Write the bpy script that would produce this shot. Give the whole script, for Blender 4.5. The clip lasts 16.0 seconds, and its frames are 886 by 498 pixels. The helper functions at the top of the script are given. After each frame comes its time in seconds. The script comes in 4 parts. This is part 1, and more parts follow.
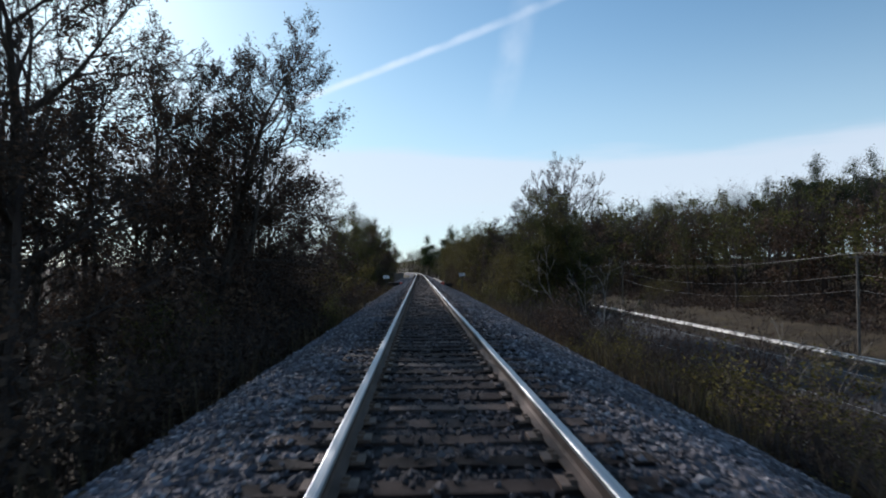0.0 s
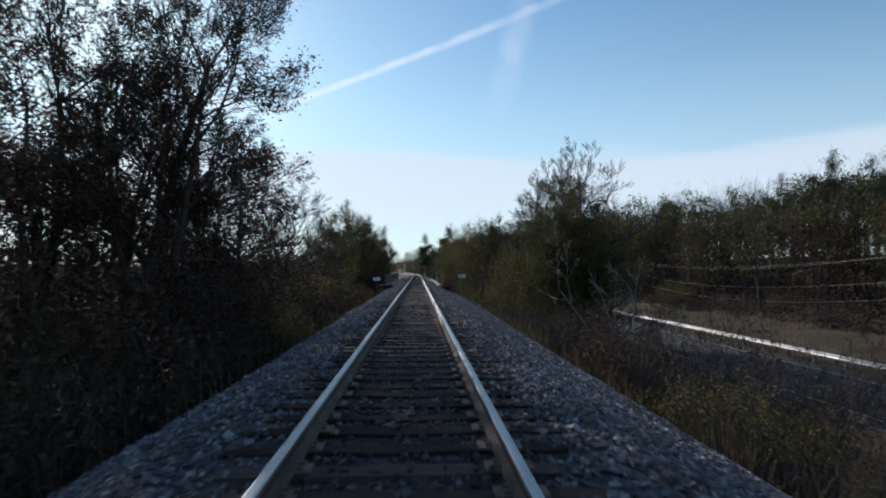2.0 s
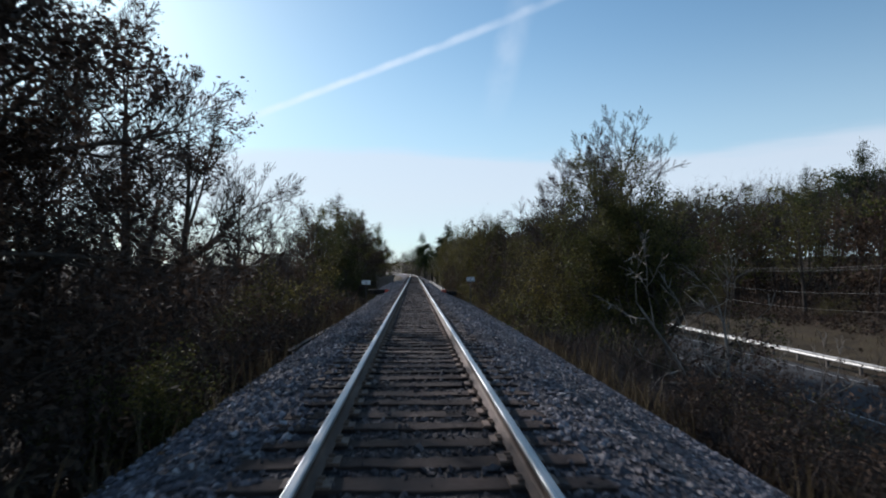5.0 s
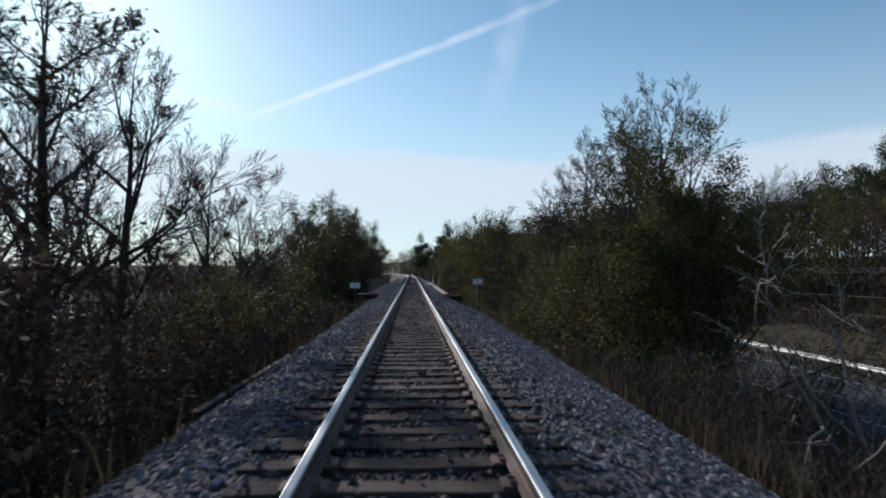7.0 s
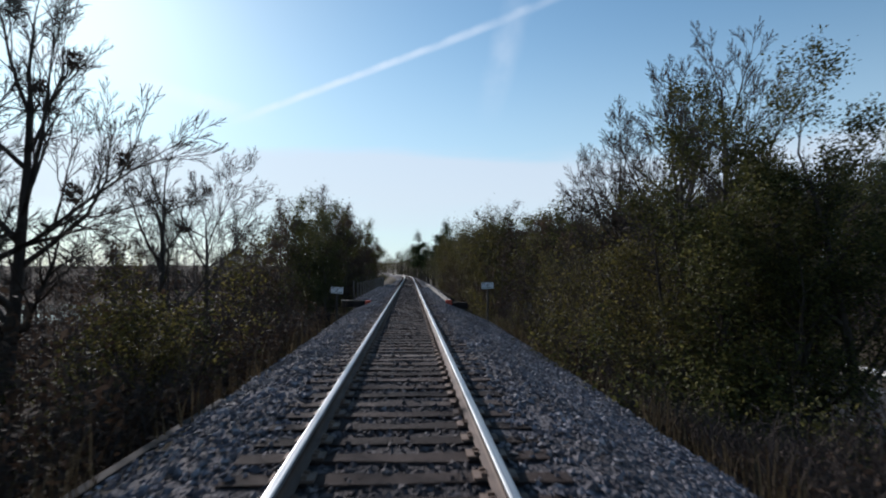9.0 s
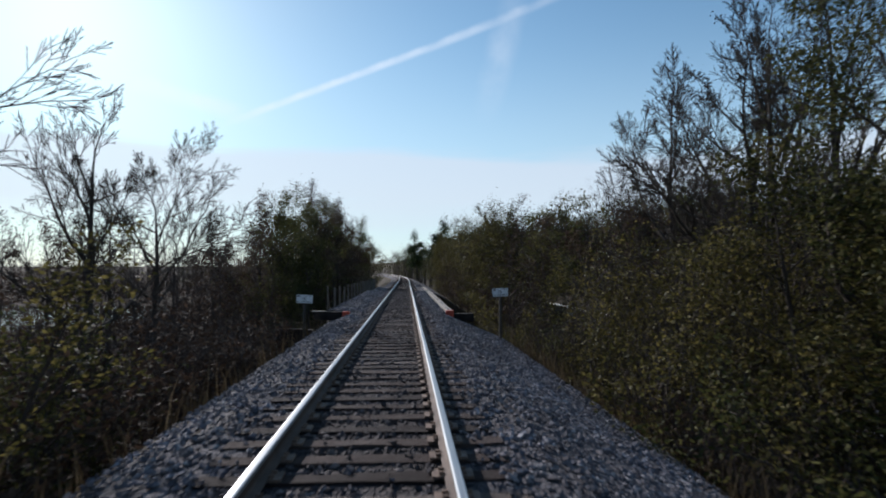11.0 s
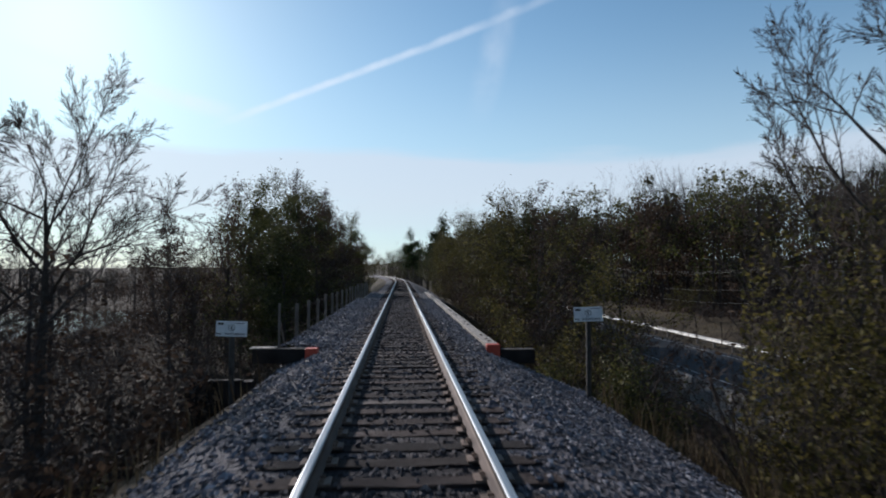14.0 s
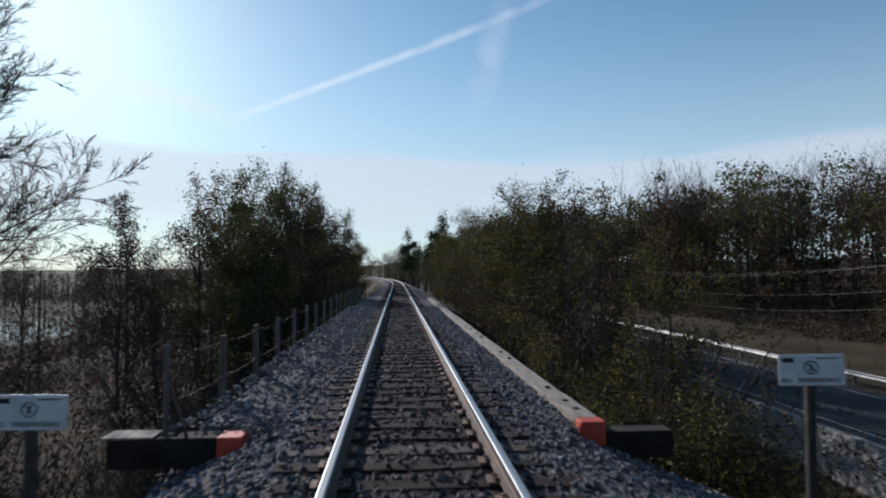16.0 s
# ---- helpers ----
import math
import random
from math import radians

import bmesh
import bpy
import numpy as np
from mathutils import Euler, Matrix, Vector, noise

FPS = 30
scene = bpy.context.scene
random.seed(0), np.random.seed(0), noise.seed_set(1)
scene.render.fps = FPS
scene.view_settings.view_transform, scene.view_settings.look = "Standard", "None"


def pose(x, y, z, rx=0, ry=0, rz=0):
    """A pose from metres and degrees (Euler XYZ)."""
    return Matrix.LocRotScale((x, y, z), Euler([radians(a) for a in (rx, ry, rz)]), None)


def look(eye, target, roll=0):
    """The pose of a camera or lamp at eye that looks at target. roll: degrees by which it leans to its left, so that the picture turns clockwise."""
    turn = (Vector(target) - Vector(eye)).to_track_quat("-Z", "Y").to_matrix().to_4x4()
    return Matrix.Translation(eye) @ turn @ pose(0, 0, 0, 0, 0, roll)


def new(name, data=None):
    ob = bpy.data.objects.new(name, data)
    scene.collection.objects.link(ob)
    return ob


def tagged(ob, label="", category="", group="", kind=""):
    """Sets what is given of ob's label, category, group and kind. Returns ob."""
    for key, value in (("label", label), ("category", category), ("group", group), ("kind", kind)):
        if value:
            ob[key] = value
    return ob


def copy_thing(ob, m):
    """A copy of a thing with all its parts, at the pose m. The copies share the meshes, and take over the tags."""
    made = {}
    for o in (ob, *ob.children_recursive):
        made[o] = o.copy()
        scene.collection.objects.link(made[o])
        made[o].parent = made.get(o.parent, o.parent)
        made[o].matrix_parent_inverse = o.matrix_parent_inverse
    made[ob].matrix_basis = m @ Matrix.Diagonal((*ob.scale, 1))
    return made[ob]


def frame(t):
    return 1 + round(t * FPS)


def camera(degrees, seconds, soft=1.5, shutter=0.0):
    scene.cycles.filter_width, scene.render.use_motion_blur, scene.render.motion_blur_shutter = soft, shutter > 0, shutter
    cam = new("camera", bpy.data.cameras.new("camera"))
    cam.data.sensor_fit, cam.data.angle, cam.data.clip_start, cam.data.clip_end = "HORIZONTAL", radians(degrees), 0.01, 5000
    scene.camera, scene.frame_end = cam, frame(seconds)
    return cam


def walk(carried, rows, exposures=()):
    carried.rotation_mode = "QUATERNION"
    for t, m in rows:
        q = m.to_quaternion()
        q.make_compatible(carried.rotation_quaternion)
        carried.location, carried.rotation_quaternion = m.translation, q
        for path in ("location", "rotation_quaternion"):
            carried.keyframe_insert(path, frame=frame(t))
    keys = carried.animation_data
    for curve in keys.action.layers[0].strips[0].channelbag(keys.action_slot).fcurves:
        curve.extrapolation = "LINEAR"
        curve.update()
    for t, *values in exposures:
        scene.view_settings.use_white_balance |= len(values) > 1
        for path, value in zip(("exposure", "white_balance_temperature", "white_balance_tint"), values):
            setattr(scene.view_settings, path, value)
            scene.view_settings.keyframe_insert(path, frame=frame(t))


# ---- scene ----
# seconds, x, y, z, yaw, pitch, roll: y runs along the track, z = 0 is the top of the rails
cam = camera(72.0, 16.0, 2.0, 0.5)
ROWS = [
    (0.0, -0.232, 0.000, 1.081, -2.24, 1.97, -0.08),
    (0.5, -0.206, 1.638, 1.112, -2.24, 1.98, -0.07),
    (1.0, -0.104, 3.277, 1.139, -2.28, 1.98, -0.05),
    (1.5, 0.019, 4.918, 1.160, -2.33, 1.99, -0.02),
    (2.0, 0.125, 6.559, 1.173, -2.37, 1.98, 0.01),
    (2.5, 0.172, 8.201, 1.186, -2.42, 1.99, 0.03),
    (3.0, 0.161, 9.837, 1.198, -2.49, 2.00, 0.04),
    (3.5, 0.085, 11.466, 1.209, -2.56, 2.01, 0.06),
    (4.0, 0.010, 13.095, 1.220, -2.62, 2.01, 0.07),
    (6.5, -0.066, 21.235, 1.275, -2.85, 2.05, 0.11),
    (7.0, -0.031, 22.877, 1.290, -2.91, 2.04, 0.12),
    (7.5, -0.027, 24.530, 1.308, -2.97, 2.03, 0.13),
    (8.0, 0.008, 26.197, 1.326, -3.03, 2.03, 0.13),
    (8.5, 0.044, 27.879, 1.345, -3.08, 2.03, 0.11),
    (9.0, 0.105, 29.576, 1.364, -3.13, 2.04, 0.10),
    (11.5, 0.402, 38.186, 1.467, -3.49, 2.07, 0.02),
    (12.0, 0.358, 39.922, 1.482, -3.58, 2.07, -0.00),
    (12.5, 0.267, 41.672, 1.496, -3.68, 2.07, -0.04),
    (13.0, 0.172, 43.432, 1.510, -3.78, 2.08, -0.07),
    (13.5, 0.064, 45.197, 1.527, -3.87, 2.09, -0.10),
    (14.0, -0.020, 46.956, 1.547, -3.96, 2.12, -0.13),
    (14.5, -0.078, 48.705, 1.567, -4.05, 2.16, -0.15),
    (15.0, -0.136, 50.444, 1.588, -4.13, 2.20, -0.17),
    (15.5, -0.172, 52.169, 1.604, -4.22, 2.23, -0.18),
    (16.0, -0.188, 53.892, 1.618, -4.30, 2.26, -0.19),
]
walk(cam, [(t, pose(x, y, z, 90 + pitch, -roll, yaw)) for t, x, y, z, yaw, pitch, roll in ROWS],
     exposures=((0.0, 0.05, 5900, 13.0), (4.0, 0.0, 5900, 13.0), (8.0, -0.04, 5900, 13.0), (12.0, -0.06, 5900, 13.0), (16.0, -0.16, 5900, 13.0)))

# ---- light ----
SUN_AZ, SUN_EL = radians(-29.0), radians(23.0)          # to the left of +y, above the horizon
world = bpy.data.worlds.new("sky")
scene.world = world
world.use_nodes = True
wn, wl = world.node_tree.nodes, world.node_tree.links
wn.clear()
w_out = wn.new("ShaderNodeOutputWorld")
w_bg = wn.new("ShaderNodeBackground")
sky = wn.new("ShaderNodeTexSky")
sky.sky_type = "NISHITA"
sky.sun_disc = False
sky.sun_elevation = SUN_EL
sky.sun_rotation = SUN_AZ
sky.air_density, sky.dust_density, sky.ozone_density = 1.0, 0.3, 1.7
SKY = 0.118
w_bg.inputs["Strength"].default_value = SKY


def wmath(op, a, b=0.0, clamp=False):
    n = wn.new("ShaderNodeMath")
    n.operation, n.use_clamp = op, clamp
    for s, v in zip(n.inputs, (a, b)):
        if isinstance(v, bpy.types.NodeSocket):
            wl.new(v, s)
        else:
            s.default_value = v
    return n.outputs[0]


def wdot(vec, v):
    n = wn.new("ShaderNodeVectorMath")
    n.operation = "DOT_PRODUCT"
    wl.new(vec, n.inputs[0])
    n.inputs[1].default_value = v
    return n.outputs["Value"]


def wrange(v, a, b, c=0.0, d=1.0):
    n = wn.new("ShaderNodeMapRange")
    n.interpolation_type = "SMOOTHSTEP"
    wl.new(v, n.inputs[0])
    for k, q in zip(range(1, 5), (a, b, c, d)):
        n.inputs[k].default_value = q
    return n.outputs[0]


def wmix(fac, a, color):
    n = wn.new("ShaderNodeMix")
    n.data_type = "RGBA"
    wl.new(fac, n.inputs[0])
    wl.new(a, n.inputs[6])
    n.inputs[7].default_value = (*color, 1)
    return n.outputs[2]


def sky_way(px, py, yaw, pitch, f=1079.0):
    m = pose(0, 0, 0, 90 + pitch, 0, yaw).to_3x3()
    return (m @ Vector(((px - 784) / f, (441 - py) / f, -1))).normalized()


w_dir = wn.new("ShaderNodeTexCoord").outputs["Generated"]
# thin haze that whitens the sky towards the horizon
up = wdot(w_dir, (0, 0, 1))
haze = wmath("MULTIPLY", wmath("POWER", wrange(up, 0.46, -0.02), 1.3), 0.80)
clear = wn.new("ShaderNodeMix")
clear.data_type, clear.blend_type = "RGBA", "MULTIPLY"
clear.inputs[0].default_value = 1.0
wl.new(sky.outputs[0], clear.inputs[6])
clear.inputs[7].default_value = (0.90, 1.05, 0.98, 1)
tone = wmix(haze, clear.outputs[2], (5.5, 6.65, 7.0))
# a long low bank of cirrus
wmap = wn.new("ShaderNodeMapping")
wmap.inputs["Scale"].default_value = (1.2, 1.0, 9.0)
wl.new(w_dir, wmap.inputs[0])
wno = wn.new("ShaderNodeTexNoise")
wno.inputs["Scale"].default_value, wno.inputs["Detail"].default_value = 2.3, 6.0
wl.new(wmap.outputs[0], wno.inputs["Vector"])
rough_up = wmath("ADD", up, wmath("MULTIPLY", wmath("SUBTRACT", wno.outputs[0], 0.5), 0.09))
bank = wmath("MULTIPLY", wrange(rough_up, 0.195, 0.165), wrange(rough_up, 0.03, 0.13))
tone = wmix(wmath("MULTIPLY", bank, 0.6), tone, (6.6, 6.75, 6.95))
wno2 = wn.new("ShaderNodeTexNoise")
wno2.inputs["Scale"].default_value = 26.0
wl.new(w_dir, wno2.inputs["Vector"])


def streak(base, c_a, c_b, wide, head, tail, strength, color):
    """A straight trail of ice cloud between two directions, fading at both ends."""
    c_n = c_a.cross(c_b).normalized()
    c_t = c_n.cross(c_a).normalized()
    off = wmath("ABSOLUTE", wmath("ADD", wdot(w_dir, c_n), wmath("MULTIPLY", wmath("SUBTRACT", wno2.outputs[0], 0.5), wide * 0.5)))
    along, reach = wdot(w_dir, c_t), c_b.dot(c_t)
    t = wmath("MULTIPLY", wrange(off, wide, wide * 0.1), wmath("MULTIPLY", wrange(along, -head, head), wrange(along, reach + tail, reach - tail)))
    return wmix(wmath("MULTIPLY", t, wmath("MULTIPLY", wno2.outputs[0], strength)), base, color)


tone = streak(tone, sky_way(440, 208, -2.91, 2.04), sky_way(800, 73, -2.91, 2.04), 0.0085, 0.06, 0.12, 0.85, (8.3, 8.6, 8.7))
tone = streak(tone, sky_way(790, 77, -2.91, 2.04), sky_way(1000, -10, -2.91, 2.04), 0.010, 0.05, 0.05, 0.45, (8.0, 8.3, 8.5))
tone = streak(tone, sky_way(875, 175, -2.91, 2.04), sky_way(915, 20, -2.91, 2.04), 0.030, 0.05, 0.05, 0.42, (7.2, 7.7, 8.0))
tone = streak(tone, sky_way(20, 80, -2.91, 2.04), sky_way(430, 200, -2.91, 2.04), 0.020, 0.05, 0.06, 0.7, (8.2, 8.4, 8.5))
wl.new(tone, w_bg.inputs["Color"])
wl.new(w_bg.outputs[0], w_out.inputs[0])

sun = new("sun", bpy.data.lights.new("sun", "SUN"))
sun.data.energy, sun.data.angle, sun.data.color = 5.0, radians(0.6), (1.0, 0.91, 0.82)
sun_dir = Vector((math.sin(SUN_AZ) * math.cos(SUN_EL), math.cos(SUN_AZ) * math.cos(SUN_EL), math.sin(SUN_EL)))
sun.matrix_world = look(sun_dir * 200, (0, 0, 0))
scene.view_settings.exposure = 0.0


# ---- materials ----
class Mat:
    """A small node builder round one Principled material."""

    def __init__(self, name, rough=0.8, metal=0.0, spec=0.3):
        self.m = bpy.data.materials.new(name)
        self.m.use_nodes = True
        self.n, self.l = self.m.node_tree.nodes, self.m.node_tree.links
        self.b = self.n["Principled BSDF"]
        self.out = self.n["Material Output"]
        self.b.inputs["Roughness"].default_value = rough
        self.b.inputs["Metallic"].default_value = metal
        self.b.inputs["Specular IOR Level"].default_value = spec
        self.co = self.n.new("ShaderNodeTexCoord")
        self.geo = self.n.new("ShaderNodeNewGeometry")
        self.info = self.n.new("ShaderNodeObjectInfo")

    def noise(self, scale, detail=4, stretch=(1, 1, 1), local=False, rough=0.55):
        mp = self.n.new("ShaderNodeMapping")
        mp.inputs["Scale"].default_value = stretch
        self.l.new(self.co.outputs["Object"] if local else self.geo.outputs["Position"], mp.inputs[0])
        t = self.n.new("ShaderNodeTexNoise")
        t.inputs["Scale"].default_value, t.inputs["Detail"].default_value, t.inputs["Roughness"].default_value = scale, detail, rough
        self.l.new(mp.outputs[0], t.inputs["Vector"])
        return t.outputs[0]

    def voronoi(self, scale, out="Distance", feature="F1"):
        t = self.n.new("ShaderNodeTexVoronoi")
        t.feature = feature
        t.inputs["Scale"].default_value = scale
        self.l.new(self.geo.outputs["Position"], t.inputs["Vector"])
        return t.outputs[out]

    def ramp(self, fac, *stops):
        r = self.n.new("ShaderNodeValToRGB")
        e = r.color_ramp.elements
        while len(e) < len(stops):
            e.new(0.5)
        for s, (p, c) in zip(e, stops):
            s.position, s.color = p, (*c, 1) if len(c) == 3 else (c[0], c[0], c[0], 1)
        self.l.new(fac, r.inputs[0])
        return r.outputs[0]

    def mix(self, fac, a, b, how="MIX"):
        x = self.n.new("ShaderNodeMix")
        x.data_type, x.blend_type = "RGBA", how
        for s, v in ((x.inputs[0], fac), (x.inputs[6], a), (x.inputs[7], b)):
            if isinstance(v, bpy.types.NodeSocket):
                self.l.new(v, s)
            elif isinstance(v, tuple):
                s.default_value = (*v, 1)
            else:
                s.default_value = v
        return x.outputs[2]

    def color(self, sock):
        self.l.new(sock, self.b.inputs["Base Color"])
        return self

    def roughness(self, sock):
        self.l.new(sock, self.b.inputs["Roughness"])
        return self

    def bump(self, sock, strength=0.5, dist=0.02):
        b = self.n.new("ShaderNodeBump")
        b.inputs["Strength"].default_value, b.inputs["Distance"].default_value = strength, dist
        self.l.new(sock, b.inputs["Height"])
        self.l.new(b.outputs[0], self.b.inputs["Normal"])
        return self

    def translucent(self, sock, amount=0.4):
        t = self.n.new("ShaderNodeBsdfTranslucent")
        mx = self.n.new("ShaderNodeMixShader")
        mx.inputs[0].default_value = amount
        self.l.new(sock, t.inputs[0])
        self.l.new(self.b.outputs[0], mx.inputs[1])
        self.l.new(t.outputs[0], mx.inputs[2])
        self.l.new(mx.outputs[0], self.out.inputs[0])
        return self


def m_ground():
    m = Mat("leaf_litter_soil", 0.95, spec=0.1)
    a = m.ramp(m.noise(0.35, 6), (0.3, (0.045, 0.036, 0.024)), (0.55, (0.085, 0.066, 0.042)), (0.8, (0.12, 0.10, 0.055)))
    b = m.ramp(m.noise(9, 5), (0.35, (0.35, 0.33, 0.3)), (0.7, (1.0, 0.95, 0.85)))
    m.color(m.mix(0.8, a, b, "MULTIPLY")).bump(m.noise(14, 6), 0.8, 0.05)
    return m.m


def grime(m):
    """Old grease and brake dust in a wandering band between the rails."""
    sep = m.n.new("ShaderNodeSeparateXYZ")
    m.l.new(m.geo.outputs["Position"], sep.inputs[0])
    far = m.n.new("ShaderNodeMath")
    far.operation = "ABSOLUTE"
    m.l.new(sep.outputs[0], far.inputs[0])
    add = m.n.new("ShaderNodeMath")
    add.operation = "MULTIPLY_ADD"
    m.l.new(m.noise(1.1, 4), add.inputs[0])
    add.inputs[1].default_value = 0.7
    m.l.new(far.outputs[0], add.inputs[2])
    half = m.n.new("ShaderNodeMath")
    half.operation = "MULTIPLY"
    m.l.new(add.outputs[0], half.inputs[0])
    half.inputs[1].default_value = 0.5
    return m.ramp(half.outputs[0], (0.5, (0.52, 0.47, 0.44)), (0.8, (1.0, 1.0, 1.0)))


def m_ballast_bed():
    m = Mat("ballast_bed", 0.9, spec=0.2)
    cell = m.voronoi(22, "Color")
    d = m.voronoi(22, "Distance")
    a = m.ramp(cell, (0.1, (0.046, 0.043, 0.05)), (0.6, (0.10, 0.096, 0.108)), (0.95, (0.18, 0.174, 0.184)))
    b = m.ramp(m.noise(0.7, 4), (0.35, (0.55, 0.5, 0.45)), (0.65, (1, 1, 1)))
    m.color(m.mix(1.0, m.mix(0.8, a, b, "MULTIPLY"), grime(m), "MULTIPLY")).bump(d, 1.0, 0.04)
    return m.m


def m_stone():
    m = Mat("crushed_stone", 0.85, spec=0.25)
    r = m.geo.outputs["Random Per Island"]
    a = m.ramp(r, (0.0, (0.068, 0.064, 0.074)), (0.5, (0.15, 0.143, 0.163)), (0.85, (0.24, 0.23, 0.25)), (1.0, (0.42, 0.40, 0.41)))
    b = m.ramp(m.noise(0.6, 4), (0.35, (0.6, 0.56, 0.5)), (0.65, (1, 1, 1)))
    m.color(m.mix(1.0, m.mix(0.8, a, b, "MULTIPLY"), grime(m), "MULTIPLY")).bump(m.noise(60, 3), 0.5, 0.01)
    return m.m


def m_tie():
    m = Mat("weathered_tie_wood", 0.9, spec=0.15)
    a = m.ramp(m.info.outputs["Random"], (0.0, (0.022, 0.017, 0.017)), (0.5, (0.056, 0.040, 0.036)), (0.85, (0.102, 0.078, 0.070)), (1.0, (0.20, 0.172, 0.158)))
    g = m.ramp(m.noise(5, 6, (1.2, 26, 26)), (0.3, (0.35, 0.34, 0.33)), (0.7, (1.15, 1.1, 1.05)))
    s = m.ramp(m.noise(1.3, 3), (0.35, (0.6, 0.55, 0.5)), (0.65, (1, 1, 1)))
    m.color(m.mix(0.6, m.mix(0.9, a, g, "MULTIPLY"), s, "MULTIPLY")).bump(m.noise(5, 6, (1.2, 30, 30)), 0.9, 0.015)
    return m.m


def m_rail_side():
    m = Mat("rusted_rail_steel", 0.75, 0.25)
    a = m.ramp(m.noise(6, 6, (1, 0.3, 1)), (0.3, (0.055, 0.036, 0.027)), (0.6, (0.115, 0.08, 0.062)), (0.85, (0.18, 0.135, 0.108)))
    m.color(a).bump(m.noise(70, 4), 0.3, 0.004)
    return m.m


def m_rail_head():
    m = Mat("polished_rail_steel", 0.3, 1.0)
    a = m.ramp(m.noise(3, 4, (30, 0.15, 1)), (0.3, (0.26, 0.27, 0.28)), (0.7, (0.41, 0.43, 0.44)))
    m.color(a).roughness(m.ramp(m.noise(5, 4, (20, 0.4, 1)), (0.3, (0.40,)), (0.7, (0.58,))))
    return m.m


def m_plate():
    m = Mat("rusty_tie_plate", 0.8, 0.2)
    a = m.ramp(m.noise(9, 5), (0.3, (0.10, 0.065, 0.048)), (0.65, (0.23, 0.165, 0.125)), (0.9, (0.36, 0.30, 0.25)))
    m.color(a).bump(m.noise(50, 3), 0.4, 0.004)
    return m.m


def m_bark(name, dark, light):
    m = Mat(name, 0.9, spec=0.12)
    a = m.ramp(m.noise(6, 6, (1, 1, 0.25), local=True), (0.3, dark), (0.7, light))
    m.color(a).bump(m.noise(12, 5, (1, 1, 0.2), local=True), 0.8, 0.02)
    return m.m


def m_leaf(name, lo, mid, hi, trans=0.4, rough=0.65):
    m = Mat(name, rough, spec=0.1)
    r = m.ramp(m.geo.outputs["Random Per Island"], (0.0, lo), (0.6, mid), (1.0, hi))
    o = m.ramp(m.info.outputs["Random"], (0.0, (0.7, 0.72, 0.75)), (1.0, (1.15, 1.1, 1.0)))
    c = m.mix(1.0, r, o, "MULTIPLY")
    m.color(c).translucent(c, trans)
    return m.m


def m_asphalt():
    m = Mat("worn_asphalt", 0.92, spec=0.1)
    a = m.ramp(m.noise(0.5, 5, (1, 0.15, 1)), (0.3, (0.042, 0.042, 0.045)), (0.7, (0.075, 0.074, 0.073)))
    b = m.ramp(m.noise(60, 3), (0.3, (0.7, 0.7, 0.7)), (0.7, (1.1, 1.1, 1.1)))
    m.color(m.mix(0.7, a, b, "MULTIPLY")).bump(m.noise(90, 3), 0.4, 0.01)
    return m.m


def m_plain(name, lo, hi, scale=4.0, rough=0.8, metal=0.0, relief=0.3, stretch=(1, 1, 1)):
    m = Mat(name, rough, metal)
    m.color(m.ramp(m.noise(scale, 6, stretch), (0.3, lo), (0.7, hi))).bump(m.noise(scale * 8, 4, stretch), relief, 0.01)
    return m.m


GROUND, BED, STONE, TIE = m_ground(), m_ballast_bed(), m_stone(), m_tie()
RAIL_SIDE, RAIL_HEAD, PLATE, ASPHALT = m_rail_side(), m_rail_head(), m_plate(), m_asphalt()
BARK = m_bark("grey_brown_bark", (0.030, 0.024, 0.020), (0.085, 0.070, 0.058))
BARK_PALE = m_bark("pale_weathered_bark", (0.10, 0.088, 0.075), (0.26, 0.235, 0.205))
TWIG = m_bark("brown_twig_bark", (0.036, 0.028, 0.025), (0.09, 0.072, 0.063))
LEAF_GREEN = m_leaf("evergreen_leaf", (0.03, 0.036, 0.013), (0.066, 0.07, 0.024), (0.14, 0.13, 0.045), 0.35)
LEAF_OLIVE = m_leaf("olive_leaf", (0.042, 0.04, 0.014), (0.085, 0.078, 0.026), (0.17, 0.145, 0.05), 0.4)
LEAF_BROWN = m_leaf("withered_leaf", (0.035, 0.024, 0.018), (0.07, 0.047, 0.035), (0.13, 0.088, 0.062), 0.2, 0.8)
LEAF_PINE = m_leaf("pine_needle", (0.016, 0.028, 0.012), (0.036, 0.055, 0.022), (0.07, 0.09, 0.035), 0.25)
GRASS_DRY = m_leaf("dry_grass_blade", (0.05, 0.037, 0.022), (0.10, 0.074, 0.042), (0.18, 0.14, 0.085), 0.25, 0.8)
TIMBER = m_plain("grey_bridge_timber", (0.16, 0.135, 0.11), (0.36, 0.32, 0.27), 3, 0.85, 0, 0.6, (6, 0.6, 6))
TIMBER_DARK = m_plain("creosoted_timber", (0.010, 0.008, 0.008), (0.03, 0.025, 0.023), 3, 0.95, 0, 0.6)
ORANGE = m_plain("faded_orange_paint", (0.40, 0.052, 0.03), (0.60, 0.10, 0.055), 8, 0.6)
POST = m_plain("weathered_post_wood", (0.08, 0.068, 0.058), (0.17, 0.15, 0.13), 5, 0.85, 0, 0.5, (4, 4, 0.4))
STEEL = m_plain("galvanized_steel", (0.34, 0.34, 0.33), (0.50, 0.50, 0.48), 5, 0.6, 0.6, 0.1)
WIRE = m_plain("aluminium_cable", (0.30, 0.29, 0.28), (0.42, 0.41, 0.39), 5, 0.4, 0.5, 0.0)
CONCRETE = m_plain("stained_concrete", (0.13, 0.122, 0.11), (0.30, 0.285, 0.26), 1.3, 0.9, 0, 0.4)
